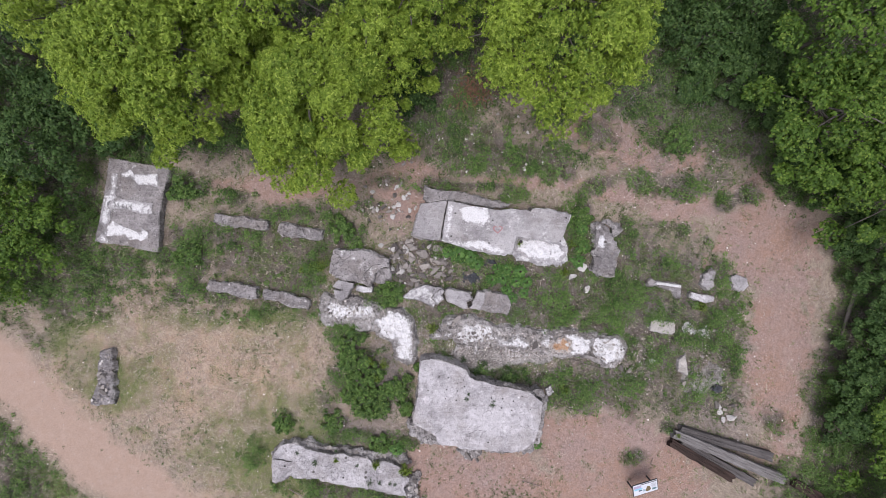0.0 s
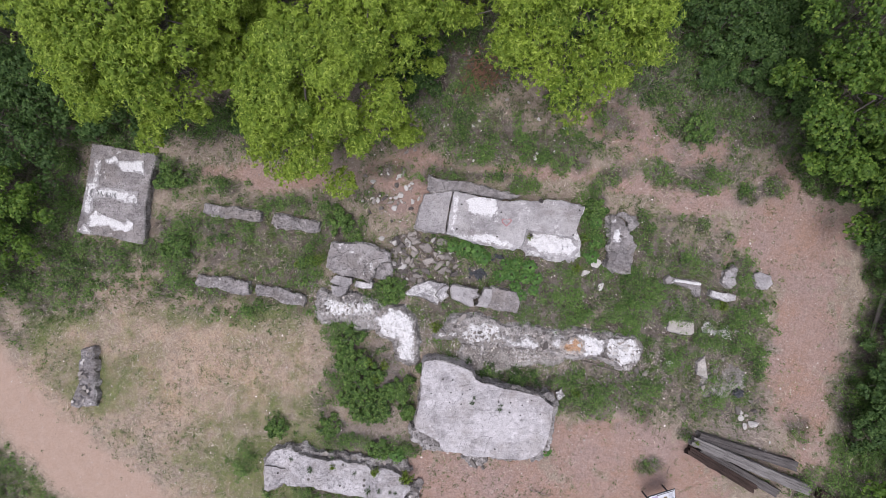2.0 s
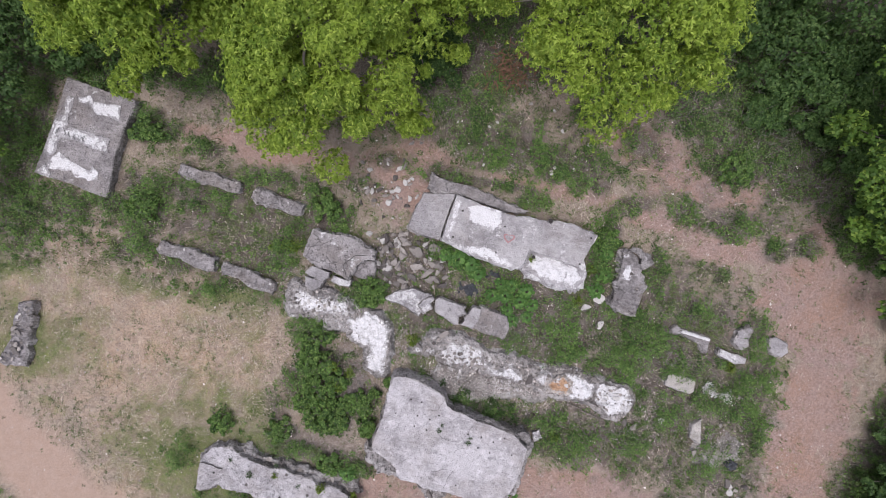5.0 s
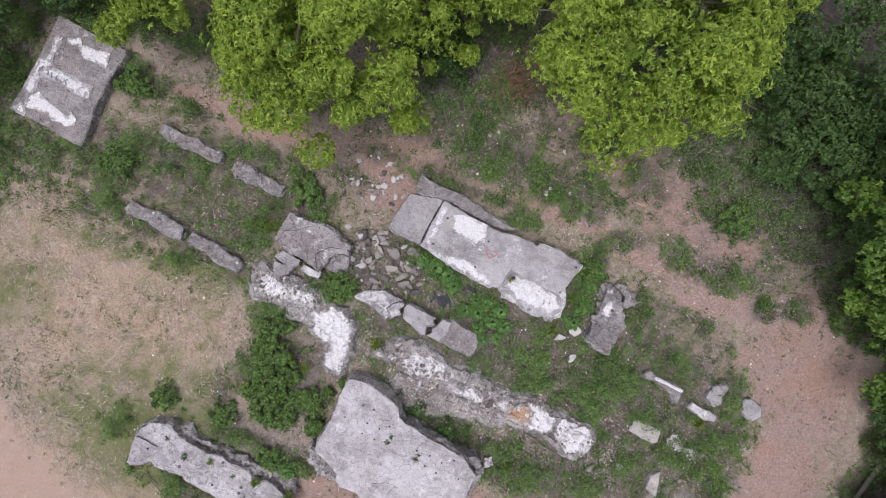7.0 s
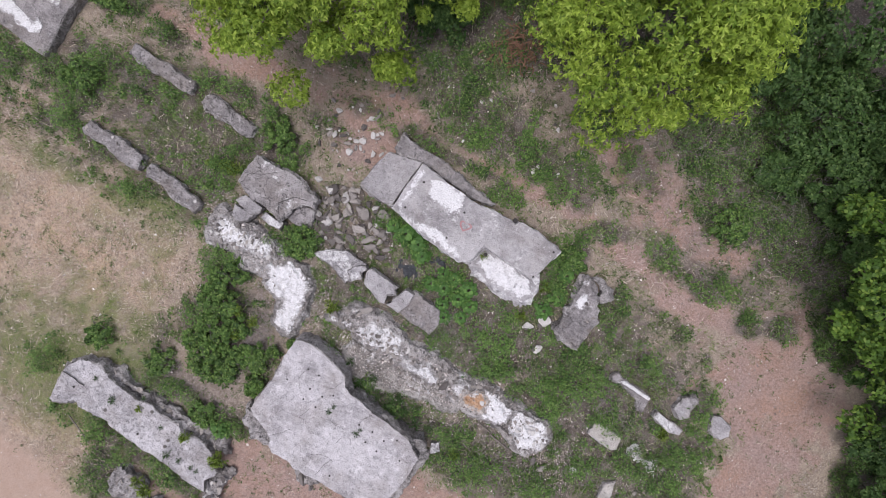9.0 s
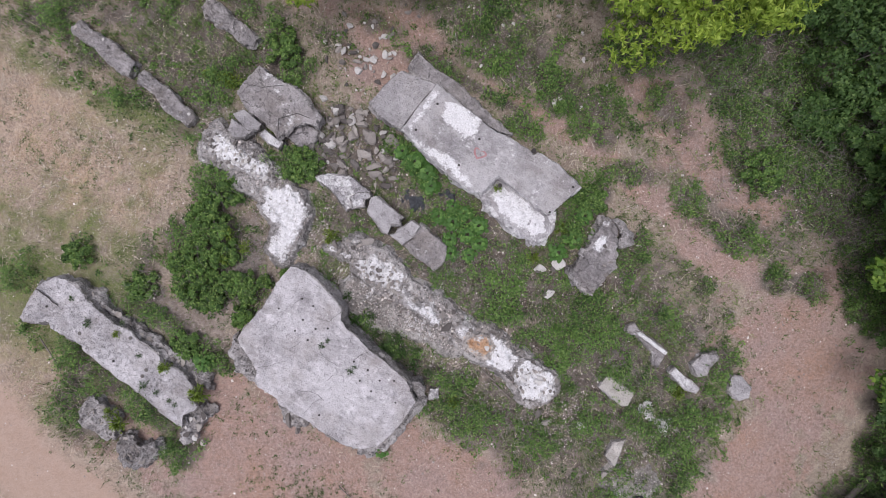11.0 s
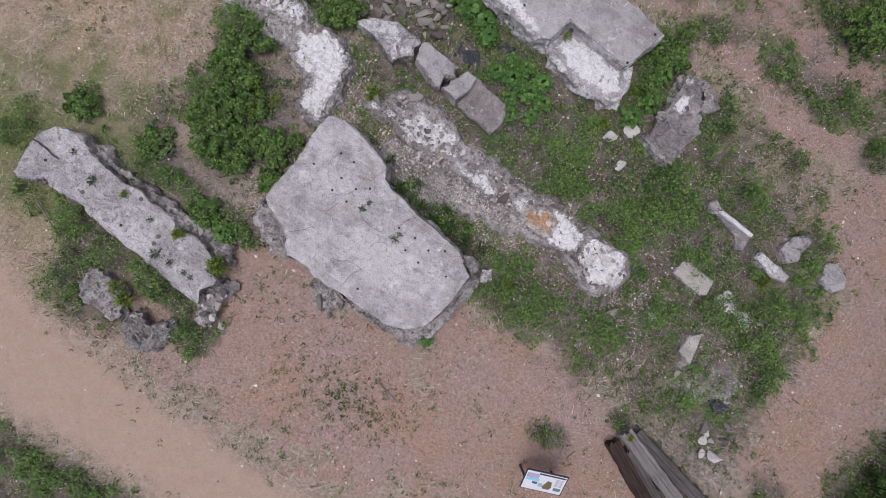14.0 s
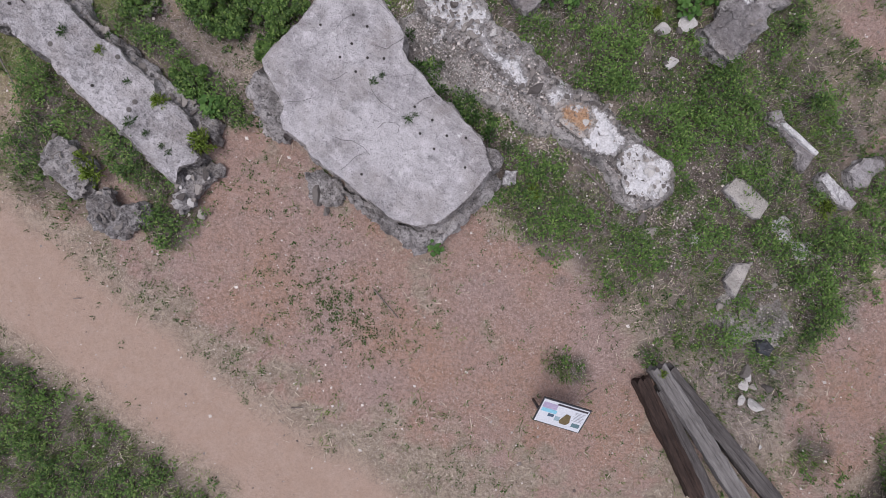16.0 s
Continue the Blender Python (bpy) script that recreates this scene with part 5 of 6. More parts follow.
for sx, sy, ss in ((10.53, -6.2, 0.17), (10.64, -6.47, 0.19), (10.98, -6.4, 0.24), (10.5, -6.0, 0.12), (11.2, -7.3, 0.08), (11.55, -7.05, 0.08), (5.44, -1.5, 0.22), (4.9, -1.03, 0.22), (5.28, -0.72, 0.24), (3.07, 3.04, 0.14), (7.95, -4.25, 0.15)):
    place_stone(sx, sy, ss, 0.04, rr, long=1.15, white=1.0, flat=0.7)
block("ash_patch", [(0.65, -1.15), (0.8, -0.85), (1.25, -0.9), (1.45, -1.2), (1.1, -1.4), (0.8, -1.3)], 0.03, material=ASH, flank=ASH, label="black ash and charcoal from a fire", category="ash", seed=42.0, wobble=0.12, relief=0.05, step=0.06)
block("ash_patch", [(1.55, -0.6), (1.7, -0.35), (2.2, -0.45), (2.1, -0.75)], 0.03, material=ASH, flank=ASH, label="black ash and charcoal from a fire", category="ash", seed=43.0, wobble=0.12, relief=0.05, step=0.06)
block("charred_stone", [(10.2, -5.3), (10.35, -5.13), (10.6, -5.2), (10.55, -5.4), (10.35, -5.45)], 0.18, material=ASH, flank=ASH, label="black charred stone in weeds", category="stone", seed=44.0, wobble=0.05, relief=0.06, step=0.06)
place_stone(2.42, -1.2, 0.09, 0.1, rr, white=1.0)


# ---- timbers, information board, fallen wood ----
def beam_mesh(name, length, width, depth, material, seed):
    """A squared old timber along x with split, worn faces; ends at 0 and its length."""
    bm = bmesh.new()
    rows = []
    prof = [(-1, -1), (-0.3, -1.04), (0.4, -0.98), (1, -1), (1.03, 0), (1, 0.9), (0.88, 1), (0.55, 1.0), (0.5, 0.93), (0.42, 1.02), (0.05, 1.0), (-0.02, 0.96), (-0.08, 1.02), (-0.5, 1), (-0.9, 1), (-1, 0.9), (-1.03, 0)]
    m = int(length / 0.16)
    for k in range(m + 1):
        x = length * k / m
        row = []
        for j, (u, v) in enumerate(prof):
            w = 1 + 0.24 * noise.noise((x * 0.9, j * 1.7, seed)) + 0.2 * noise.noise((x * 5, j * 3.1, seed))
            xx = x + (0.16 * noise.noise((j * 1.3, seed, 3)) if k in (0, m) else 0)
            row.append(bm.verts.new((xx, u * w * width / 2, v * w * depth / 2 + depth / 2)))
        rows.append(row)
    for a, b in zip(rows, rows[1:]):
        for j in range(len(prof)):
            bm.faces.new((a[j], b[j], b[(j + 1) % len(prof)], a[(j + 1) % len(prof)]))
    bm.faces.new(rows[0])
    bm.faces.new(rows[-1][::-1])
    bmesh.ops.recalc_face_normals(bm, faces=bm.faces[:])
    return from_bm(name, bm, material)


for tx, ty, tz, tl, tw, td, turn, mt, lab in ((8.64, -6.92, 0.14, 4.4, 0.32, 0.3, -22.5, TIMBER_PALE, "grey weathered squared timber on top of a pile"), (8.56, -7.28, 0.0, 2.7, 0.3, 0.3, -30, TIMBER_DARK, "dark rotten split timber in a pile"),
                                            (9.0, -7.3, 0.0, 3.1, 0.3, 0.26, -29, TIMBER, "grey weathered squared timber in a pile"), (8.95, -6.82, 0.0, 3.6, 0.32, 0.26, -16.5, TIMBER, "grey weathered squared timber in a pile"),
                                            (13.3, -8.85, 0.0, 2.6, 0.34, 0.26, -32, TIMBER_DARK, "half-buried dark timber in weeds")):
    ob = new("timber", beam_mesh("timber", tl, tw, td, mt, tx * 3))
    ob.matrix_world = pose(tx, ty, tz, 0, 0, turn)
    tagged(ob, lab, "timber", "timber pile")


def rod(name, a, b, r0, r1, material, segs=8):
    """A tapered round bar between two places, as mesh data."""
    a, b = Vector(a), Vector(b)
    bm = bmesh.new()
    d = b - a
    m = Matrix.Translation((a + b) / 2) @ d.to_track_quat("Z", "Y").to_matrix().to_4x4()
    bmesh.ops.create_cone(bm, cap_ends=True, segments=segs, radius1=r0, radius2=r1, depth=d.length, matrix=m)
    return from_bm(name, bm, material, True)


for a, b, r, lab in (((15.6, -1.7, 0.1), (15.1, -3.3, 0.1), 0.08, "pale dead log lying in undergrowth"), ((3.0, -8.83, 0.03), (3.75, -9.04, 0.03), 0.014, "thin dry stick on the dirt"), ((2.95, -11.82, 0.02), (3.16, -11.66, 0.02), 0.012, "short dry twig on the track"),
                     ((-1.97, -12.39, 0.02), (-1.85, -12.31, 0.02), 0.01, "short dry twig on the track"), ((4.85, -4.2, 0.06), (5.35, -4.32, 0.06), 0.025, "pale splintered stick beside the wall"), ((5.32, -4.36, 0.06), (5.99, -4.53, 0.06), 0.03, "pale splintered stick beside the wall"),
                     ((-5.9, -9.1, 0.05), (-5.0, -9.6, 0.05), 0.02, "dry branch in grass"), ((-1.9, 4.4, 0.05), (-1.2, 5.2, 0.1), 0.02, "dry branch in grass"), ((7.9, -8.2, 0.03), (8.0, -7.95, 0.03), 0.012, "short dry twig on the dirt")):
    stick = new("dead_stick", rod("dead_stick", a, b, r, r * 0.6, TWIG))
    tagged(stick, lab, "dead wood")


def flat(name, cx, cy, w, h, z, material, parent, label="", thick=0.002):
    bm = bmesh.new()
    bmesh.ops.create_cube(bm, size=1.0, matrix=Matrix.Translation((cx, cy, z + thick / 2)) @ Matrix.Diagonal((w, h, thick, 1)))
    if thick > 0.01:
        bmesh.ops.bevel(bm, geom=bm.edges[:], offset=0.004, segments=1, affect="EDGES")
    ob = part(name, from_bm(name, bm, material), parent, label)
    return ob


def print_ink(name, a, b=None):
    return plain(name, a, b or tuple(min(1, v * 1.2) for v in a), 6, 0.4, 0.0005)


board = tagged(new("information_board"), "low slanted information board with printed panel", "sign")
board.matrix_world = pose(7.39, -8.72, 0.78, 27, 0, 17)
PRINT, FRAME = print_ink("panel_print", (0.66, 0.68, 0.74), (0.78, 0.79, 0.82)), print_ink("dark_frame", (0.05, 0.05, 0.055))
flat("frame", 0, 0, 0.95, 0.64, -0.03, FRAME, board, "dark metal frame", 0.03)
panel = flat("panel", 0, 0, 0.9, 0.59, 0.001, PRINT, board, "printed white and lilac panel")
for nm, cx, cy, w, h, col, lab in (("title_bar", 0.13, 0.25, 0.6, 0.045, (0.06, 0.05, 0.06), "dark title strip"), ("picture", -0.29, 0.16, 0.28, 0.14, (0.42, 0.36, 0.5), "lilac sky picture"), ("picture", -0.27, 0.04, 0.3, 0.09, (0.25, 0.55, 0.68), "cyan picture"),
                                   ("picture", -0.2, -0.06, 0.12, 0.07, (0.08, 0.12, 0.17), "dark blue photograph"), ("picture", -0.06, -0.1, 0.1, 0.11, (0.3, 0.4, 0.45), "small photograph"), ("picture", 0.33, -0.15, 0.16, 0.1, (0.12, 0.2, 0.22), "dark photograph")):
    flat(nm, cx, cy, w, h, 0.0045, print_ink("ink_" + nm, col), panel, lab)
bm = bmesh.new()
bm.faces.new([bm.verts.new((x, y, 0.008)) for x, y in ((0.02, -0.2), (0.15, -0.2), (0.2, -0.12), (0.16, 0.06), (0.07, 0.08), (0.03, -0.02), (-0.01, -0.13))])
part("picture", from_bm("picture", bm, print_ink("ink_brown", (0.16, 0.12, 0.06))), panel, "brown stone picture")
for k in range(7):
    flat("text_line", 0.31, 0.17 - 0.035 * k, 0.2 - 0.02 * (k % 3), 0.01, 0.0045, print_ink("ink_text", (0.3, 0.3, 0.34)), panel)
for px in (-0.38, 0.38):
    c, s17 = math.cos(radians(17)), math.sin(radians(17))
    wx, wy = 7.4 + px * c, -8.78 + px * s17
    post = part("post", rod("post", (wx, wy, -0.1), (wx, wy, 0.7), 0.03, 0.03, FRAME, 12), None, "dark square post")
    post.parent = board
    post.matrix_parent_inverse = board.matrix_world.inverted()


# ---- plants ----
def leaf_quads(base, way, up, length, width, droop=0.15):
    """Corners and faces of leaves: base, side, tip, side."""
    side = np.cross(way, up)
    side /= np.linalg.norm(side, axis=1, keepdims=True) + 1e-9
    mid = base + way * (length * 0.45)[:, None] + up * (length * 0.08)[:, None]
    tip = base + way * length[:, None] - up * (length * droop)[:, None]
    co = np.stack([base, mid + side * (width / 2)[:, None], tip, mid - side * (width / 2)[:, None]], 1).reshape(-1, 3)
    return co, np.arange(len(co)).reshape(-1, 4)


def unit(v):
    return v / (np.linalg.norm(v, axis=1, keepdims=True) + 1e-9)


def sprays(centre, normal, tone, leaflets, length, width, rng):
    """Fans of leaflets about each centre, flat across its normal."""
    n = len(centre)
    rnd = unit(rng.normal(size=(n, 3)))
    u = unit(np.cross(normal, rnd))
    v = np.cross(normal, u)
    c, w, up, L, W, T = [], [], [], [], [], []
    size = rng.uniform(0.7, 1.25, n)
    for j in range(leaflets):
        a = (j - (leaflets - 1) / 2) * (4.4 / leaflets) + rng.normal(0, 0.15, n)
        d = u * np.cos(a)[:, None] + v * np.sin(a)[:, None] + normal * rng.normal(-0.15, 0.2, n)[:, None]
        c.append(centre)
        w.append(unit(d))
        up.append(unit(normal + rng.normal(0, 0.25, (n, 3))))
        L.append(length * size * rng.uniform(0.75, 1.1, n))
        W.append(width * size * rng.uniform(0.8, 1.2, n))
        T.append(tone)
    co, faces = leaf_quads(np.concatenate(c), np.concatenate(w), np.concatenate(up), np.concatenate(L), np.concatenate(W), 0.2)
    return co, faces, np.repeat(np.concatenate(T), 4)


def branch(name, pts, r0, r1, material=None):
    bm = bmesh.new()
    rows = []
    for k, p in enumerate(pts):
        f = k / (len(pts) - 1)
        d = (Vector(pts[min(k + 1, len(pts) - 1)]) - Vector(pts[max(k - 1, 0)])).normalized()
        q = d.to_track_quat("Z", "Y")
        r = r0 + (r1 - r0) * f
        rows.append([bm.verts.new(Vector(p) + q @ Vector((r * math.cos(a * math.tau / 7), r * math.sin(a * math.tau / 7), 0))) for a in range(7)])
    for a, b in zip(rows, rows[1:]):
        for j in range(7):
            bm.faces.new((a[j], a[(j + 1) % 7], b[(j + 1) % 7], b[j]))
    return from_bm(name, bm, material or BARK, True)


def tree(name, x, y, radius, top, material, label, seed, lobes=22, count=3600, length=0.13, width=0.032, leaflets=6, low=0.35, category="tree", squash=1.0, spread=1.0):
    """Trunk and limbs that reach into lobes of the crown; each lobe is a loose shell of leaf sprays."""
    rng = np.random.default_rng(seed)
    root = tagged(new(name), label, category)
    root.location = (x, y, 0)
    r = random.Random(seed)
    stem = [(0, 0, -0.1), (r.uniform(-0.1, 0.1), r.uniform(-0.1, 0.1), top * 0.3), (r.uniform(-0.3, 0.3), r.uniform(-0.3, 0.3), top * 0.6), (r.uniform(-0.3, 0.3), r.uniform(-0.3, 0.3), top * 0.88)]
    part("trunk", branch("trunk", stem, 0.012 + 0.028 * top, 0.008 + 0.004 * top), root)
    cen, rad = [], []
    for k in range(lobes):
        a = k * 2.39996 + rng.uniform(-0.4, 0.4)
        rho = radius * math.sqrt((k + 0.4) / lobes) * rng.uniform(0.82, 1.08) * (1 if spread == 1 else rng.uniform(0.8, 1.2))
        h = top * (low + (1 - low) * math.sqrt(max(0.02, 1 - (rho / (radius * 1.12)) ** 2)) * rng.uniform(0.8 if spread == 1 else 0.58, 1.03))
        cen.append((rho * math.cos(a), rho * math.sin(a) * squash, h))
        rad.append(radius * rng.uniform(0.14, 0.36) * spread)
    for k in range(0, lobes, 3):
        p = Vector(cen[k])
        s = Vector(stem[1]).lerp(Vector(stem[3]), r.uniform(0.1, 0.9))
        m = s.lerp(p, 0.5) + Vector((0, 0, r.uniform(-0.2, 0.3)))
        part("limb", branch("limb", [s, m, p], 0.009 * top, 0.002 * top + 0.002), root)
    cen, rad = np.array(cen), np.array(rad)
    pick = rng.integers(0, lobes, count)
    d = rng.normal(size=(count, 3))
    d[:, 2] = np.abs(d[:, 2]) * 1.1 - 0.5
    d = unit(d)
    shell = rng.uniform(0.15, 1.0, count) ** 0.5 * np.where(rng.uniform(0, 1, count) < 0.12, 1.35, 1.0)
    c = cen[pick] + d * (rad[pick] * shell)[:, None] * np.array([1, 1, 0.7])
    c[:, 2] = np.maximum(c[:, 2], 0.1)
    nrm = unit(d * 0.7 + np.array([0, 0, 0.75]) + rng.normal(0, 0.3, (count, 3)))
    lobe_tone = rng.uniform(0.1, 0.9, lobes)
    tone = np.clip(lobe_tone[pick] * 0.5 + 0.5 * rng.uniform(0, 1, count), 0, 1)
    co, faces, tn = sprays(c, nrm, tone, leaflets, length, width, rng)
    part("crown", fast_mesh("crown", co, faces, material, tn), root)
    return root


MAPLE = "young maple with bright yellow-green leaf sprays"
for tx, ty, tr, th, sd, cnt in ((-3.9, 4.35, 2.4, 5.4, 11, 15000), (-8.6, 6.0, 2.9, 6.0, 12, 15000), (3.7, 7.4, 3.1, 5.4, 13, 15000), (-5.6, 8.0, 2.5, 6.2, 15, 5000), (-11.4, 7.9, 2.2, 5.4, 16, 4000), (-0.9, 7.8, 1.8, 5.0, 14, 4500), (0.6, 9.8, 2.5, 5.8, 18, 1800), (5.4, 9.6, 2.2, 5.2, 19, 1500), (-6.2, 6.0, 1.6, 4.2, 20, 4500), (-2.1, 6.6, 1.7, 4.6, 27, 4500), (-10.8, 5.6, 1.6, 4.0, 28, 3500)):
    tree("maple_tree", tx, ty, tr, th, LEAF_MAPLE, MAPLE, sd, count=cnt, lobes=96, length=0.115, width=0.036, low=0.2, spread=0.68)
for tx, ty, tr, th, sd in ((12.9, 4.2, 2.4, 3.8, 21), (13.4, 7.6, 2.6, 5.0, 22), (15.4, 1.8, 2.3, 4.0, 23), (17.2, 5.2, 2.6, 5.0, 24), (16.9, -5.4, 1.6, 3.0, 25), (16.8, -8.6, 1.7, 3.0, 26)):
    tree("green_tree", tx, ty, tr, th, LEAF_GREEN, "green broadleaf tree at the clearing edge", sd, count=4600, length=0.105, width=0.062, leaflets=5, low=0.15, lobes=44, spread=0.8)
for tx, ty, tr, th, sd in ((-14.9, 1.0, 1.7, 2.2, 31), (-14.4, 3.6, 1.7, 2.2, 32), (-16.6, 2.6, 2.0, 2.6, 33), (-13.6, 5.4, 1.6, 2.0, 34), (-16.2, -0.4, 1.6, 1.9, 35), (-15.5, 7.2, 2.0, 3.0, 36), (-11.6, 4.8, 1.4, 1.5, 37), (-17.6, 5.4, 2.0, 2.6, 38),
                           (15.9, -1.0, 0.9, 1.6, 41), (14.2, 2.4, 1.0, 1.5, 53), (15.0, 0.6, 0.9, 1.4, 54), (12.2, 5.4, 1.1, 1.5, 55), (13.3, 3.6, 0.9, 1.3, 56), (11.6, 7.4, 1.2, 1.6, 57), (9.4, 6.0, 0.7, 0.8, 58), (15.6, -2.9, 0.9, 1.7, 42), (15.2, -4.6, 0.9, 1.5, 39), (14.9, -6.2, 0.9, 1.4, 40), (-6.6, 4.3, 0.9, 1.0, 49), (-1.2, 5.9, 1.0, 1.2, 52), (16.9, -2.6, 1.2, 2.2, 43), (15.2, -10.6, 1.4, 1.3, 44), (9.6, 7.8, 1.6, 1.6, 45), (7.6, 8.6, 1.6, 1.8, 46), (11.0, 9.2, 1.8, 2.4, 47), (10.8, 6.4, 1.3, 1.3, 48), (14.6, 10.4, 2.2, 3.0, 50), (8.4, 10.6, 2.0, 2.6, 51)):
    tree("shrub", tx, ty, tr, th, LEAF_GREEN if sd in (31, 33, 35) else LEAF_SHRUB, "dense dark green shrub in undergrowth", sd, lobes=34, count=2300, length=0.09, width=0.048, leaflets=5, low=0.2, category="shrub", spread=0.85)


for tx, ty, tr, th, sd in ((-3.4, -3.5, 0.5, 0.5, 61), (-3.15, -4.3, 0.5, 0.55, 62), (-3.0, -5.0, 0.55, 0.6, 63), (-2.85, -5.8, 0.6, 0.6, 64), (-2.35, -6.0, 0.35, 0.4, 65), (-1.6, -5.4, 0.25, 0.3, 66), (-1.35, -4.9, 0.18, 0.3, 67), (-1.4, -6.0, 0.3, 0.4, 68), (-1.8, -5.2, 0.35, 0.4, 69), (-2.3, -5.35, 0.4, 0.45, 70), (-2.55, -4.7, 0.35, 0.45, 72), (-3.6, -4.2, 0.4, 0.45, 81), (-3.5, -5.5, 0.35, 0.4, 82), (-0.95, -4.45, 0.16, 0.3, 83),
                           (-6.05, -6.6, 0.4, 0.28, 71), (-4.2, -6.6, 0.4, 0.25, 73), (-1.95, -1.7, 0.5, 0.4, 74), (-2.4, -7.35, 0.4, 0.3, 75), (-3.8, 0.75, 0.5, 0.4, 76), (5.25, 1.2, 0.4, 0.4, 77), (-9.9, 2.2, 0.5, 0.4, 78), (-9.6, -0.2, 0.5, 0.4, 79), (8.8, 4.1, 0.6, 0.5, 80)):
    tree("weed_bush", tx, ty, tr, th, LEAF_WEED, "lush green weed bush beside the concrete", sd, lobes=22, count=620, length=0.075, width=0.034, leaflets=5, low=0.2, category="weed", spread=0.8)


def on_concrete(x, y):
    """Which places lie on a block's outline."""
    out = np.zeros(len(x), bool)
    for line in FOOTPRINTS:
        xs, ys = [p[0] for p in line], [p[1] for p in line]
        near = np.nonzero((x > min(xs)) & (x < max(xs)) & (y > min(ys)) & (y < max(ys)))[0]
        hit = np.zeros(len(near), bool)
        for (x1, y1), (x2, y2) in zip(line, line[1:] + line[:1]):
            if y1 != y2:
                hit ^= ((y1 > y[near]) != (y2 > y[near])) & (x[near] < (x2 - x1) * (y[near] - y1) / (y2 - y1) + x1)
        out[near] |= hit
    return out


def scatter(n, box, keep, rng):
    """Places in a box of the plan, kept by chance as keep(x, y) says."""
    x, y = rng.uniform(box[0], box[2], n), rng.uniform(box[1], box[3], n)
    ok = rng.uniform(0, 1, n) < keep(x, y)
    x, y = x[ok], y[ok]
    free = ~on_concrete(x, y) | (rng.uniform(0, 1, len(x)) < 0.04)
    return x[free], y[free]


AREA = (-17.5, -16.5, 17.5, 10)


def grass_stuff():
    rng = np.random.default_rng(91)

    def keep(x, y):
        path, dirt, green, lush = fields(x, y)
        tuft = np.clip((fbm(x, y, 2.4, 81) - 0.33) * 3, 0, 1)
        return np.clip(green * 0.95 + (0.10 + 0.25 * lawn(x, y)) * tuft, 0, 1) * (0.15 + 0.85 * tuft) * (1 - 0.6 * lush) * (1 - 0.8 * dirt * (1 - green)) * (1 - path)
    x, y = scatter(230000, AREA, keep, rng)
    reps = 8
    size = np.repeat(rng.uniform(0.5, 1.5, len(x)), reps)
    shade = np.repeat(rng.normal(0, 0.25, len(x)), reps)
    ox, oy = rng.normal(0, 0.035, len(x) * reps) * size, rng.normal(0, 0.035, len(x) * reps) * size
    x, y = np.repeat(x, reps) + ox, np.repeat(y, reps) + oy
    n = len(x)
    a, lean = np.arctan2(oy, ox) + rng.normal(0, 0.6, n), rng.uniform(0.25, 1.25, n)
    way = np.stack([np.cos(a) * np.sin(lean), np.sin(a) * np.sin(lean), np.cos(lean)], 1)
    side = np.stack([-np.sin(a), np.cos(a), np.zeros(n)], 1)
    field = lawn(x, y)
    L, W = rng.uniform(0.05, 0.14, n) * size * (1 - 0.6 * field), rng.uniform(0.005, 0.011, n) * (1 - 0.35 * field)
    p = np.stack([x, y, height(x, y) - 0.005], 1)
    co = np.stack([p - side * W[:, None], p + side * W[:, None], p + way * L[:, None]], 1).reshape(-1, 3)
    tone = np.repeat(np.clip(fbm(x, y, 0.8, 83) * 1.6 - 0.35 + shade + 0.12 * field + rng.normal(0, 0.12, n), 0, 1), 3)
    tagged(new("grass", fast_mesh("grass", co, np.arange(len(co)).reshape(-1, 3), LEAF_GRASS, tone)), "short green grass tufts over the ground", "grass", kind="stuff")


def leafy(x, y, z, r, h, k, leaf, rng):
    """Leaves of low plants: k to each plant, in a dome of that radius and height."""
    n = len(x)
    r, h, cx, cy, cz = (np.repeat(v, k) for v in (r, h, x, y, z))
    m = n * k
    a, rho = rng.uniform(0, math.tau, m), np.sqrt(rng.uniform(0, 1, m))
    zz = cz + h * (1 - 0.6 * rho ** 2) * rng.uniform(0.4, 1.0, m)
    base = np.stack([cx + np.cos(a) * rho * r, cy + np.sin(a) * rho * r, zz], 1)
    b = a + rng.normal(0, 0.7, m)
    way = unit(np.stack([np.cos(b), np.sin(b), rng.normal(0.1, 0.35, m)], 1))
    up = unit(np.stack([rng.normal(0, 0.35, m), rng.normal(0, 0.35, m), np.ones(m)], 1))
    co, faces = leaf_quads(base, way, up, leaf * rng.uniform(0.7, 1.35, m), leaf * rng.uniform(0.3, 0.6, m))
    drift = np.clip(fbm(x, y, 1.1, 89) * 2.2 - 0.6, 0, 1)
    # Tone falls towards the foot of each dome: inner shade put into leaf colour.
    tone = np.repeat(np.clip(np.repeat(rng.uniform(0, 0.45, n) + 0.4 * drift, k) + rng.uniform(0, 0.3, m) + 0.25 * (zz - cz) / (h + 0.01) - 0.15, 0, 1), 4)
    return co, faces, tone


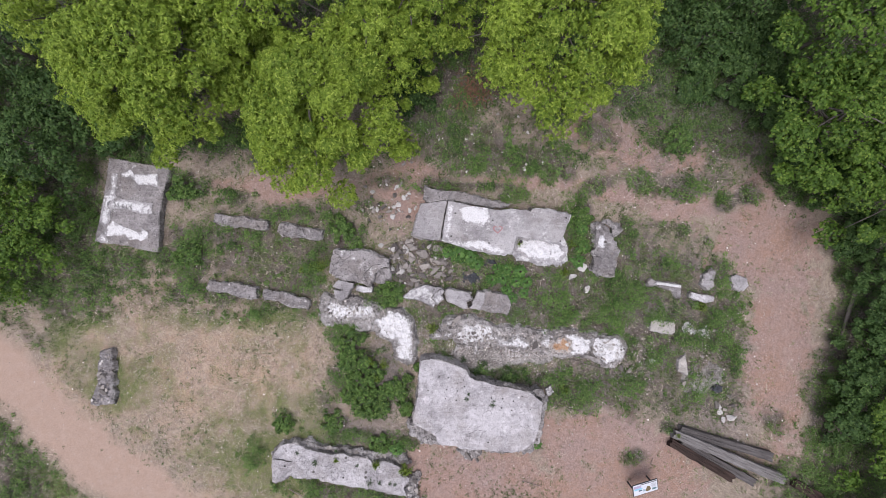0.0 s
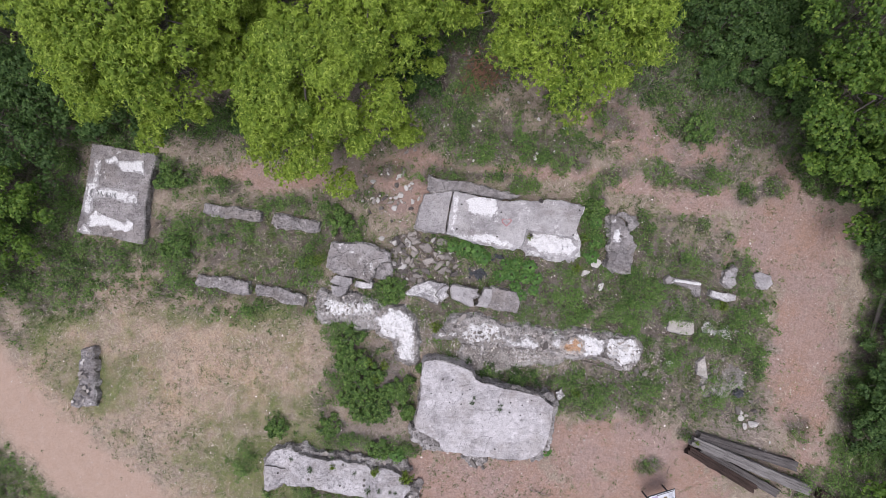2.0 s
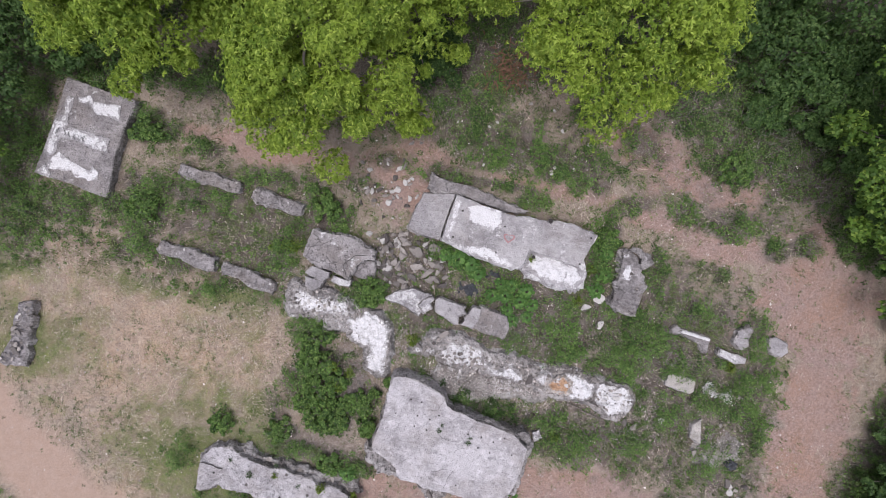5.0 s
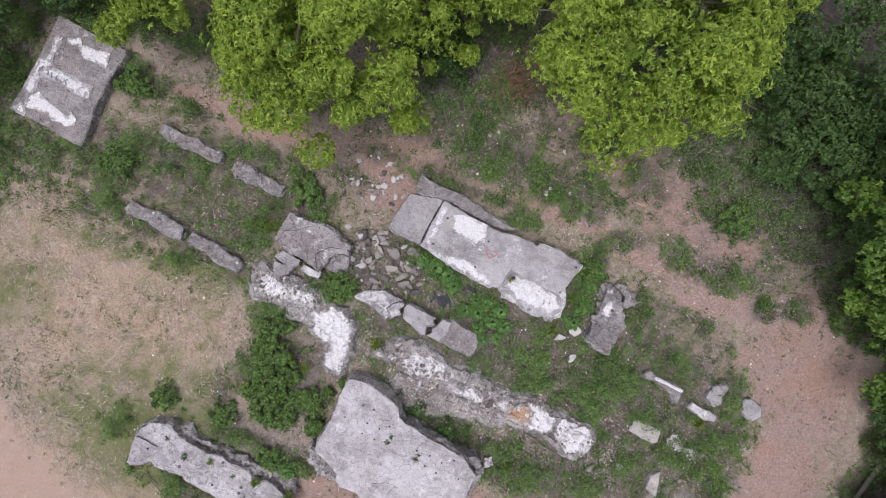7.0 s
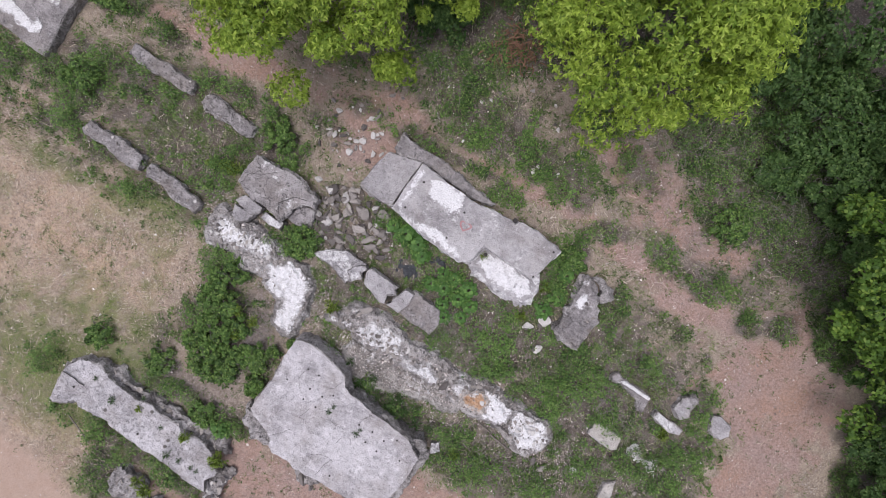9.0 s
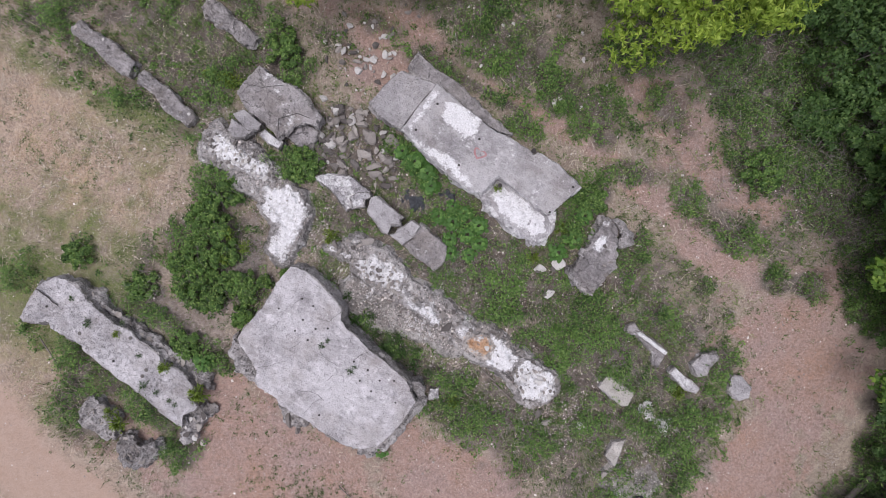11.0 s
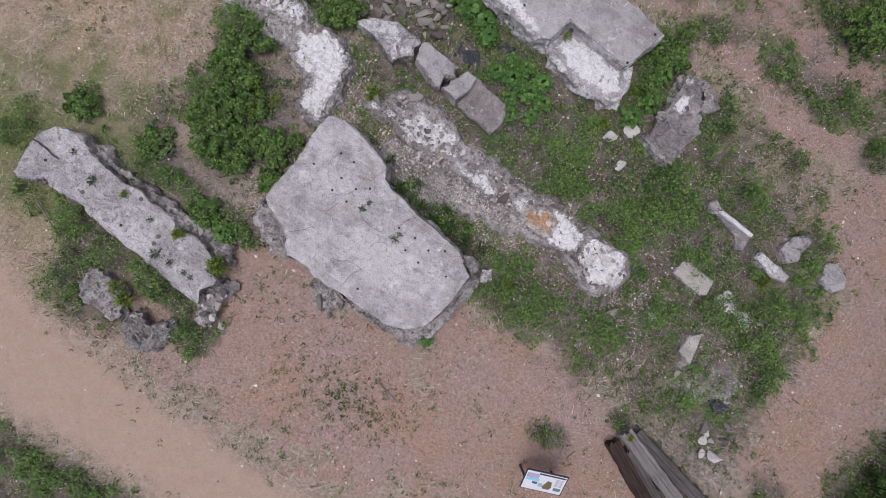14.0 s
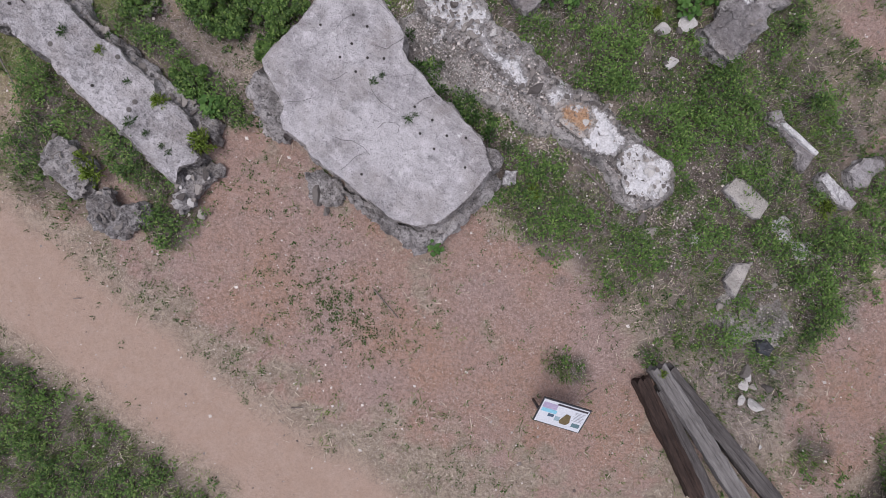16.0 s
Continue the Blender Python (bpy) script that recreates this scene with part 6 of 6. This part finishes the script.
def weed_stuff():
    """Broad-leaved weeds: small domes of leaves."""
    rng = np.random.default_rng(92)

    def keep(x, y):
        path, dirt, green, lush = fields(x, y)
        return np.clip(lush * 0.9 + np.clip(green - 0.3, 0, 1) * 0.55 * (1 - lawn(x, y)), 0, 1) * np.maximum(np.clip((fbm(x, y, 2.0, 87, 3) - 0.36) * 3.6, 0.08, 1), 0.7 * blobs(x, y, UNDERBRUSH))
    x, y = scatter(75000, AREA, keep, rng)
    lush = fields(x, y)[3]
    swell = np.clip((fbm(x, y, 2.0, 87, 3) - 0.4) * 7, 0.2, 1.5)
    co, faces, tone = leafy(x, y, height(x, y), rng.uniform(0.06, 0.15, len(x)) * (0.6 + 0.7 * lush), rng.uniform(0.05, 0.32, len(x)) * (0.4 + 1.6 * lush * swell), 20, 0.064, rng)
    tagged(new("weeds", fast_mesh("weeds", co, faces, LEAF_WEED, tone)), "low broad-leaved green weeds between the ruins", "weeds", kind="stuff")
    x, y = scatter(20000, (-15, -13, 14, 6), lambda x, y: np.clip((fbm(x, y, 0.7, 97) - 0.42) * 5, 0, 1) * (1 - 0.96 * fields(x, y)[0]) * (1 - 0.93 * fields(x, y)[1]) * (1 - fields(x, y)[2]), rng)
    x, y = np.concatenate([x[:4200], rng.normal(2.6, 0.9, 260)]), np.concatenate([y[:4200], rng.normal(-9.6, 0.45, 260)])
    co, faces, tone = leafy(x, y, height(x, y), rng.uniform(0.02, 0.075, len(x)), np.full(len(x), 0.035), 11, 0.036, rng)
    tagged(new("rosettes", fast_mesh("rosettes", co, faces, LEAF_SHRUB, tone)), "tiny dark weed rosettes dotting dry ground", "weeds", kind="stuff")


def straw_stuff():
    rng = np.random.default_rng(93)

    def keep(x, y):
        path, dirt, green, lush = fields(x, y)
        return np.clip((fbm(x, y, 1.3, 85) - 0.4) * 3, 0, 1) * (1 - path) * (1 - 0.92 * dirt) * (1 - 0.6 * lush)
    x, y = scatter(260000, AREA, keep, rng)
    n = len(x)
    a, tilt = rng.uniform(0, math.tau, n), rng.uniform(0.0, 0.3, n)
    L, W = 0.03 + 0.2 * rng.uniform(0, 1, n) ** 3, rng.uniform(0.002, 0.007, n)
    p = np.stack([x, y, height(x, y) + 0.015], 1)
    way = np.stack([np.cos(a), np.sin(a), tilt], 1)
    side = np.stack([-np.sin(a), np.cos(a), np.zeros(n)], 1)
    q = p + way * L[:, None]
    co = np.stack([p - side * W[:, None], p + side * W[:, None], q + side * W[:, None] * 0.5, q - side * W[:, None] * 0.5], 1).reshape(-1, 3)
    tagged(new("dry_straw", fast_mesh("dry_straw", co, np.arange(len(co)).reshape(-1, 4), STRAW)), "scattered dry straw and dead stalks", "straw", kind="stuff")
    spots = np.array([(9.0, 5.6, 1.6, 1.0), (10.5, 7.0, 1.6, 1.4), (9.6, 7.4, 1.0, 1.2), (11.8, 5.6, 1.2, 1.2), (12.2, 3.6, 0.8, 0.8), (7.4, 7.2, 1.4, 1.0), (10.6, 5.0, 1.0, 0.8), (11.5, 4.6, 1.4, 1.0), (7.6, 3.2, 1.0, 0.5), (9.0, 3.0, 1.4, 0.5), (6.0, 5.6, 1.0, 0.6), (8.6, -0.6, 1.0, 0.5), (8.6, -4.6, 1.6, 0.5), (-2.1, -5.0, 0.3, 0.5), (8.2, -2.3, 0.8, 0.4), (-2.0, -4.6, 0.4, 0.7), (-3.4, -6.6, 0.8, 0.4), (-1.6, -0.8, 0.6, 0.4), (-1.6, 4.6, 0.8, 0.6), (14.2, -4.0, 0.5, 2.0), (-9.0, 3.4, 1.0, 0.5), (2.4, -2.1, 0.5, 0.3), (6.0, -4.9, 1.0, 0.4), (10.0, -6.0, 1.0, 0.6)])
    k = rng.integers(0, len(spots), 11000)
    p = np.stack([rng.normal(spots[k, 0], spots[k, 2]), rng.normal(spots[k, 1], spots[k, 3]), rng.uniform(0.02, 0.3, len(k)) * np.where(spots[k, 1] > 4, 2.2, 1.0)], 1)
    a = rng.normal(0.7, 1.2, len(k))
    way = unit(np.stack([np.cos(a), np.sin(a), rng.normal(0, 0.25, len(k))], 1))
    side = np.stack([-np.sin(a), np.cos(a), np.zeros(len(k))], 1)
    L, W = (0.06 + 0.3 * rng.uniform(0, 1, len(k)) ** 2) * np.where(spots[k, 1] > 4, 1.5, 1.0), rng.uniform(0.0015, 0.004, len(k))
    q = p + way * L[:, None] + np.array([0, 0, 0.02])
    co = np.stack([p - side * W[:, None], p + side * W[:, None], q + side * W[:, None] * 0.4, q - side * W[:, None] * 0.4], 1).reshape(-1, 3)
    tagged(new("dead_brush", fast_mesh("dead_brush", co, np.arange(len(co)).reshape(-1, 4), TWIGS)), "tangled grey dead stems and twigs", "brush", kind="stuff")


def fern_stuff():
    """Last year's rust-brown fern fronds under the trees."""
    rng = np.random.default_rng(95)
    n = 260
    p = np.stack([rng.normal(1.2, 0.35, n), rng.normal(6.0, 0.35, n), rng.uniform(0.05, 0.5, n)], 1)
    a = rng.uniform(0, math.tau, n)
    way = unit(np.stack([np.cos(a), np.sin(a), rng.normal(0, 0.3, n)], 1))
    up = unit(np.stack([rng.normal(0, 0.3, n), rng.normal(0, 0.3, n), np.ones(n)], 1))
    co, faces = leaf_quads(p, way, up, rng.uniform(0.12, 0.35, n), rng.uniform(0.02, 0.05, n))
    tagged(new("dead_fern", fast_mesh("dead_fern", co, faces, FERN)), "rust-brown dead fern fronds", "fern", kind="stuff")


def crumbs(n, box, keep, rng):
    x, y = rng.uniform(box[0], box[2], n), rng.uniform(box[1], box[3], n)
    ok = rng.uniform(0, 1, n) < keep(x, y)
    return x[ok], y[ok]


def on_top(x, y):
    """The height of the ground, or of the rubble that covers it."""
    z = height(x, y)
    for ob, line in CRUMBLED:
        xs, ys = [p[0] for p in line], [p[1] for p in line]
        for k in np.nonzero((x > min(xs)) & (x < max(xs)) & (y > min(ys)) & (y < max(ys)))[0]:
            if within(line, x[k], y[k]):
                z[k] = max(z[k], TOPS[ob.name](x[k], y[k]))
    return z


def pebble_stuff():
    rng = np.random.default_rng(94)

    def keep(x, y):
        path, dirt, green, lush = fields(x, y)
        ruin = np.exp(-((x - 2.5) / 6.5) ** 2 - ((y + 2.0) / 3.5) ** 2)
        return np.clip(0.2 + 0.7 * ruin, 0, 1) * (1 - 0.7 * path)
    x, y = scatter(150000, AREA, keep, rng)
    bx, by = crumbs(26000, (-1.5, -5.2, 8.0, -2.4), lambda x, y: np.exp(-((y + 3.7 + 0.1 * (x - 3)) / 0.7) ** 2), rng)
    cx, cy = crumbs(11000, (-5.0, -4.4, -0.8, -1.2), lambda x, y: np.exp(-((y + 2.3 + 0.45 * (x + 3)) / 0.7) ** 2), rng)
    ex, ey = crumbs(4500, (0.3, -4.7, 4.3, -3.6), lambda x, y: np.full(len(x), 0.8), rng)
    fx, fy = crumbs(2500, (9.0, -5.6, 10.9, -2.7), lambda x, y: np.full(len(x), 0.6), rng)
    gx, gy = crumbs(2500, (-2.2, -1.6, 1.6, 0.5), lambda x, y: np.full(len(x), 0.8), rng)
    x, y = np.concatenate([x, bx, cx, ex, fx, gx]), np.concatenate([y, by, cy, ey, fy, gy])
    n = len(x)
    s = np.clip(rng.lognormal(-4.7, 0.55, n), 0.004, 0.05)
    axes = np.array([(1, 0, -0.2), (-1, 0, -0.2), (0, 1, -0.2), (0, -1, -0.2), (0.1, 0.1, 0.8)])
    co = axes[None] * s[:, None, None] * rng.uniform(0.6, 1.4, (n, 5, 1)) + np.stack([x, y, on_top(x, y) + 0.004], 1)[:, None]
    tri = np.array([(0, 2, 4), (2, 1, 4), (1, 3, 4), (3, 0, 4)])
    faces = (tri[None] + (np.arange(n) * 5)[:, None, None]).reshape(-1, 3)
    tagged(new("pebbles", fast_mesh("pebbles", co.reshape(-1, 3), faces, PEBBLE)), "pale pebbles and concrete crumbs", "gravel", kind="stuff")


def tuft_mesh(seed, leaf, material, radius, high, k):
    """Leaves on stalks from one root, as a single piece."""
    rng = np.random.default_rng(seed)
    a, rho = rng.uniform(0, math.tau, k), np.sqrt(rng.uniform(0.02, 1, k))
    rho = rho * (0.6 + 0.5 * np.sin(a * 2 + seed) ** 2 + 0.4 * np.sin(a * 3 + seed * 1.7) ** 2)
    base = np.stack([np.cos(a) * radius * rho, np.sin(a) * radius * rho, high * (1 - 0.6 * np.minimum(rho, 1.2) ** 2) * rng.uniform(0.5, 1, k)], 1)
    b = a + rng.normal(0, 0.9, k)
    way = unit(np.stack([np.cos(b), np.sin(b), rng.normal(0.1, 0.4, k)], 1))
    up = unit(np.stack([rng.normal(0, 0.35, k), rng.normal(0, 0.35, k), np.ones(k)], 1))
    co, q = leaf_quads(base, way, up, leaf * rng.uniform(0.7, 1.3, k), leaf * rng.uniform(0.35, 0.6, k))
    q = q + 1
    root = np.zeros((k, 1), int)
    stalk = np.concatenate([root, q[:, :1], q[:, 1:2]], 1)
    tris = np.concatenate([stalk, q[:, [0, 1, 2]], q[:, [0, 2, 3]]])
    return fast_mesh("weed_tuft", np.concatenate([np.zeros((1, 3)), co]), tris, material, np.concatenate([[0.5], np.repeat(rng.uniform(0, 1, k), 4)]))


def heart_leaf(seed):
    """A broad burdock leaf from its stalk along x, one unit long, cupped and wavy."""
    r = random.Random(seed)
    bm = bmesh.new()
    rows = []
    for k in range(7):
        f = k / 6
        w = 0.56 * math.sin(math.pi * min(1, 0.12 + f * 0.93)) ** 0.55 * (1.12 - 0.5 * f)
        z = 0.16 * math.sin(f * 2.6) - 0.12 * f * f
        rows.append([bm.verts.new((f, s * w, z + 0.09 * abs(s) + r.uniform(-0.02, 0.02))) for s in (-1, -0.5, 0, 0.5, 1)])
    for a, b in zip(rows, rows[1:]):
        for j in range(4):
            bm.faces.new((a[j], b[j], b[j + 1], a[j + 1]))
    me = from_bm("leaf", bm, LEAF_BROAD, True)
    me.attributes.new("tone", "FLOAT", "POINT").data.foreach_set("value", [r.uniform(0, 1)] * len(me.vertices))
    return me


HEARTS = [heart_leaf(s) for s in range(5)]


def burdock(x, y, size, count, seed, leafy_scale=1.0):
    r = random.Random(seed)
    plant = tagged(new("burdock"), "burdock plant with broad bright green leaves", "plant", "burdock clump")
    plant.location = (x, y, 0)
    for k in range(count):
        a = k * 137.5 + r.uniform(-20, 20)
        reach = size * (0.15 + 0.75 * (k / count)) * r.uniform(0.8, 1.1)
        high = 0.34 - 0.22 * (k / count) + r.uniform(-0.03, 0.03)
        leaf = new("leaf", HEARTS[r.randrange(5)])
        leaf.parent = plant
        leaf.matrix_basis = pose(0, 0, 0, 0, 0, a) @ pose(reach * 0.6, 0, high, r.uniform(-25, 25), r.uniform(-5, 30), 0) @ Matrix.Scale(size * r.uniform(0.4, 0.7) * leafy_scale, 4)


grass_stuff()
weed_stuff()
straw_stuff()
pebble_stuff()
fern_stuff()
for k, (px, py, sz, cnt) in enumerate(((0.6, -0.2, 0.4, 13), (1.05, -0.3, 0.36, 12), (0.2, -0.1, 0.3, 9), (1.3, -0.55, 0.32, 10), (2.25, -1.1, 0.28, 12), (2.75, -1.2, 0.28, 12), (2.4, -1.55, 0.24, 10), (1.85, -1.15, 0.26, 10), (2.9, -0.85, 0.28, 12), (2.4, -0.75, 0.26, 12), (2.05, -0.75, 0.24, 10), (3.15, -1.25, 0.26, 10), (2.6, -1.85, 0.24, 10), (3.05, -1.65, 0.22, 9), (5.3, 0.1, 0.3, 10), (5.1, -0.45, 0.28, 10), (-1.75, -7.55, 0.3, 10), (3.5, -7.35, 0.26, 7), (5.25, 0.75, 0.28, 9))):
    burdock(px, py, sz * (1.0 if k < 4 else 1.45), cnt * (3 if k < 4 else 4), 100 + k, 0.8 if k < 4 else 0.45)
TUFTS = [tuft_mesh(200 + k, 0.03, LEAF_SHRUB, 0.07 + 0.02 * (k % 3), 0.05, 44) for k in range(5)]
LIMES = [tuft_mesh(220 + k, 0.042, LEAF_LIME, 0.13 + 0.03 * (k % 2), 0.16, 80) for k in range(5)]
rt = random.Random(12)


def plant(x, y, z, size, meshes, name, label, category):
    ob = new(name, meshes[rt.randrange(len(meshes))])
    ob.matrix_world = pose(x, y, z, 0, 0, rt.uniform(0, 360)) @ Matrix.Scale(size, 4)
    tagged(ob, label, category)


for (px, py), sz in zip([(0.85, -5.46), (0.92, -5.28), (1.79, -5.67), (1.84, -5.54)], (1.0, 0.7, 1.0, 0.6)):
    plant(px, py, 0.85, sz, TUFTS, "weed_tuft", "small weed growing from a slab hole", "weed")
for (px, py), sz in zip([(-5.43, -7.60), (-4.76, -7.96), (-3.99, -7.53), (-3.20, -8.08), (-2.74, -8.70), (-2.36, -8.71), (-1.97, -8.74), (-1.80, -8.77)], (0.9, 1.3, 0.9, 0.9, 1.2, 0.9, 0.8, 0.7)):
    plant(px, py, 0.42, sz, TUFTS, "weed_tuft", "small weed growing on the long beam", "weed")
for (px, py), sz in zip([(-3.98, -7.86), (-2.50, -8.05), (-1.43, -8.24)], (0.7, 1.0, 1.4)):
    plant(px, py, 0.42, sz, LIMES, "lime_weed", "yellow-green leafy weed on the beam", "weed")
for px, py, sz in ((0.75, -4.15, 1.5), (1.25, -4.6, 1.9), (1.9, -4.75, 1.6), (2.3, -4.85, 2.2), (2.75, -4.8, 1.8), (2.5, -4.55, 1.3), (3.2, -4.95, 2.2), (3.6, -4.9, 1.6), (3.0, -4.6, 1.2), (1.6, -4.3, 1.2)):
    plant(px, py, 0.24, sz, TUFTS, "weed_tuft", "leafy weed on crumbled concrete beside the slab", "weed")
for px, py, pz, sz in ((9.84, -2.16, 0.0, 1.5), (4.59, -5.35, 0.0, 1.3), (-4.89, -0.69, 0.0, 1.5), (-4.65, -0.63, 0.0, 1.4), (-5.32, -0.79, 0.0, 1.2), (-3.05, -1.27, 0.1, 1.0), (-2.75, -4.19, 0.3, 1.2), (-2.51, -4.83, 0.3, 1.2), (-2.23, -4.32, 0.2, 1.1), (-0.44, -2.99, 0.0, 1.3), (-0.35, -3.15, 0.0, 1.1),
                       (-2.48, -8.04, 0.35, 1.0), (-1.37, -8.3, 0.3, 1.3), (-2.9, -10.0, 0.2, 1.6), (-3.2, -9.85, 0.25, 1.1), (2.84, 0.22, 0.5, 0.8), (4.6, -0.9, 0.0, 1.2), (4.9, 0.2, 0.0, 1.2), (8.75, -6.95, 0.44, 0.6), (3.05, -7.5, 0.0, 1.0)):
    plant(px, py, pz, sz, LIMES, "lime_weed", "yellow-green leafy weed among rubble", "weed")
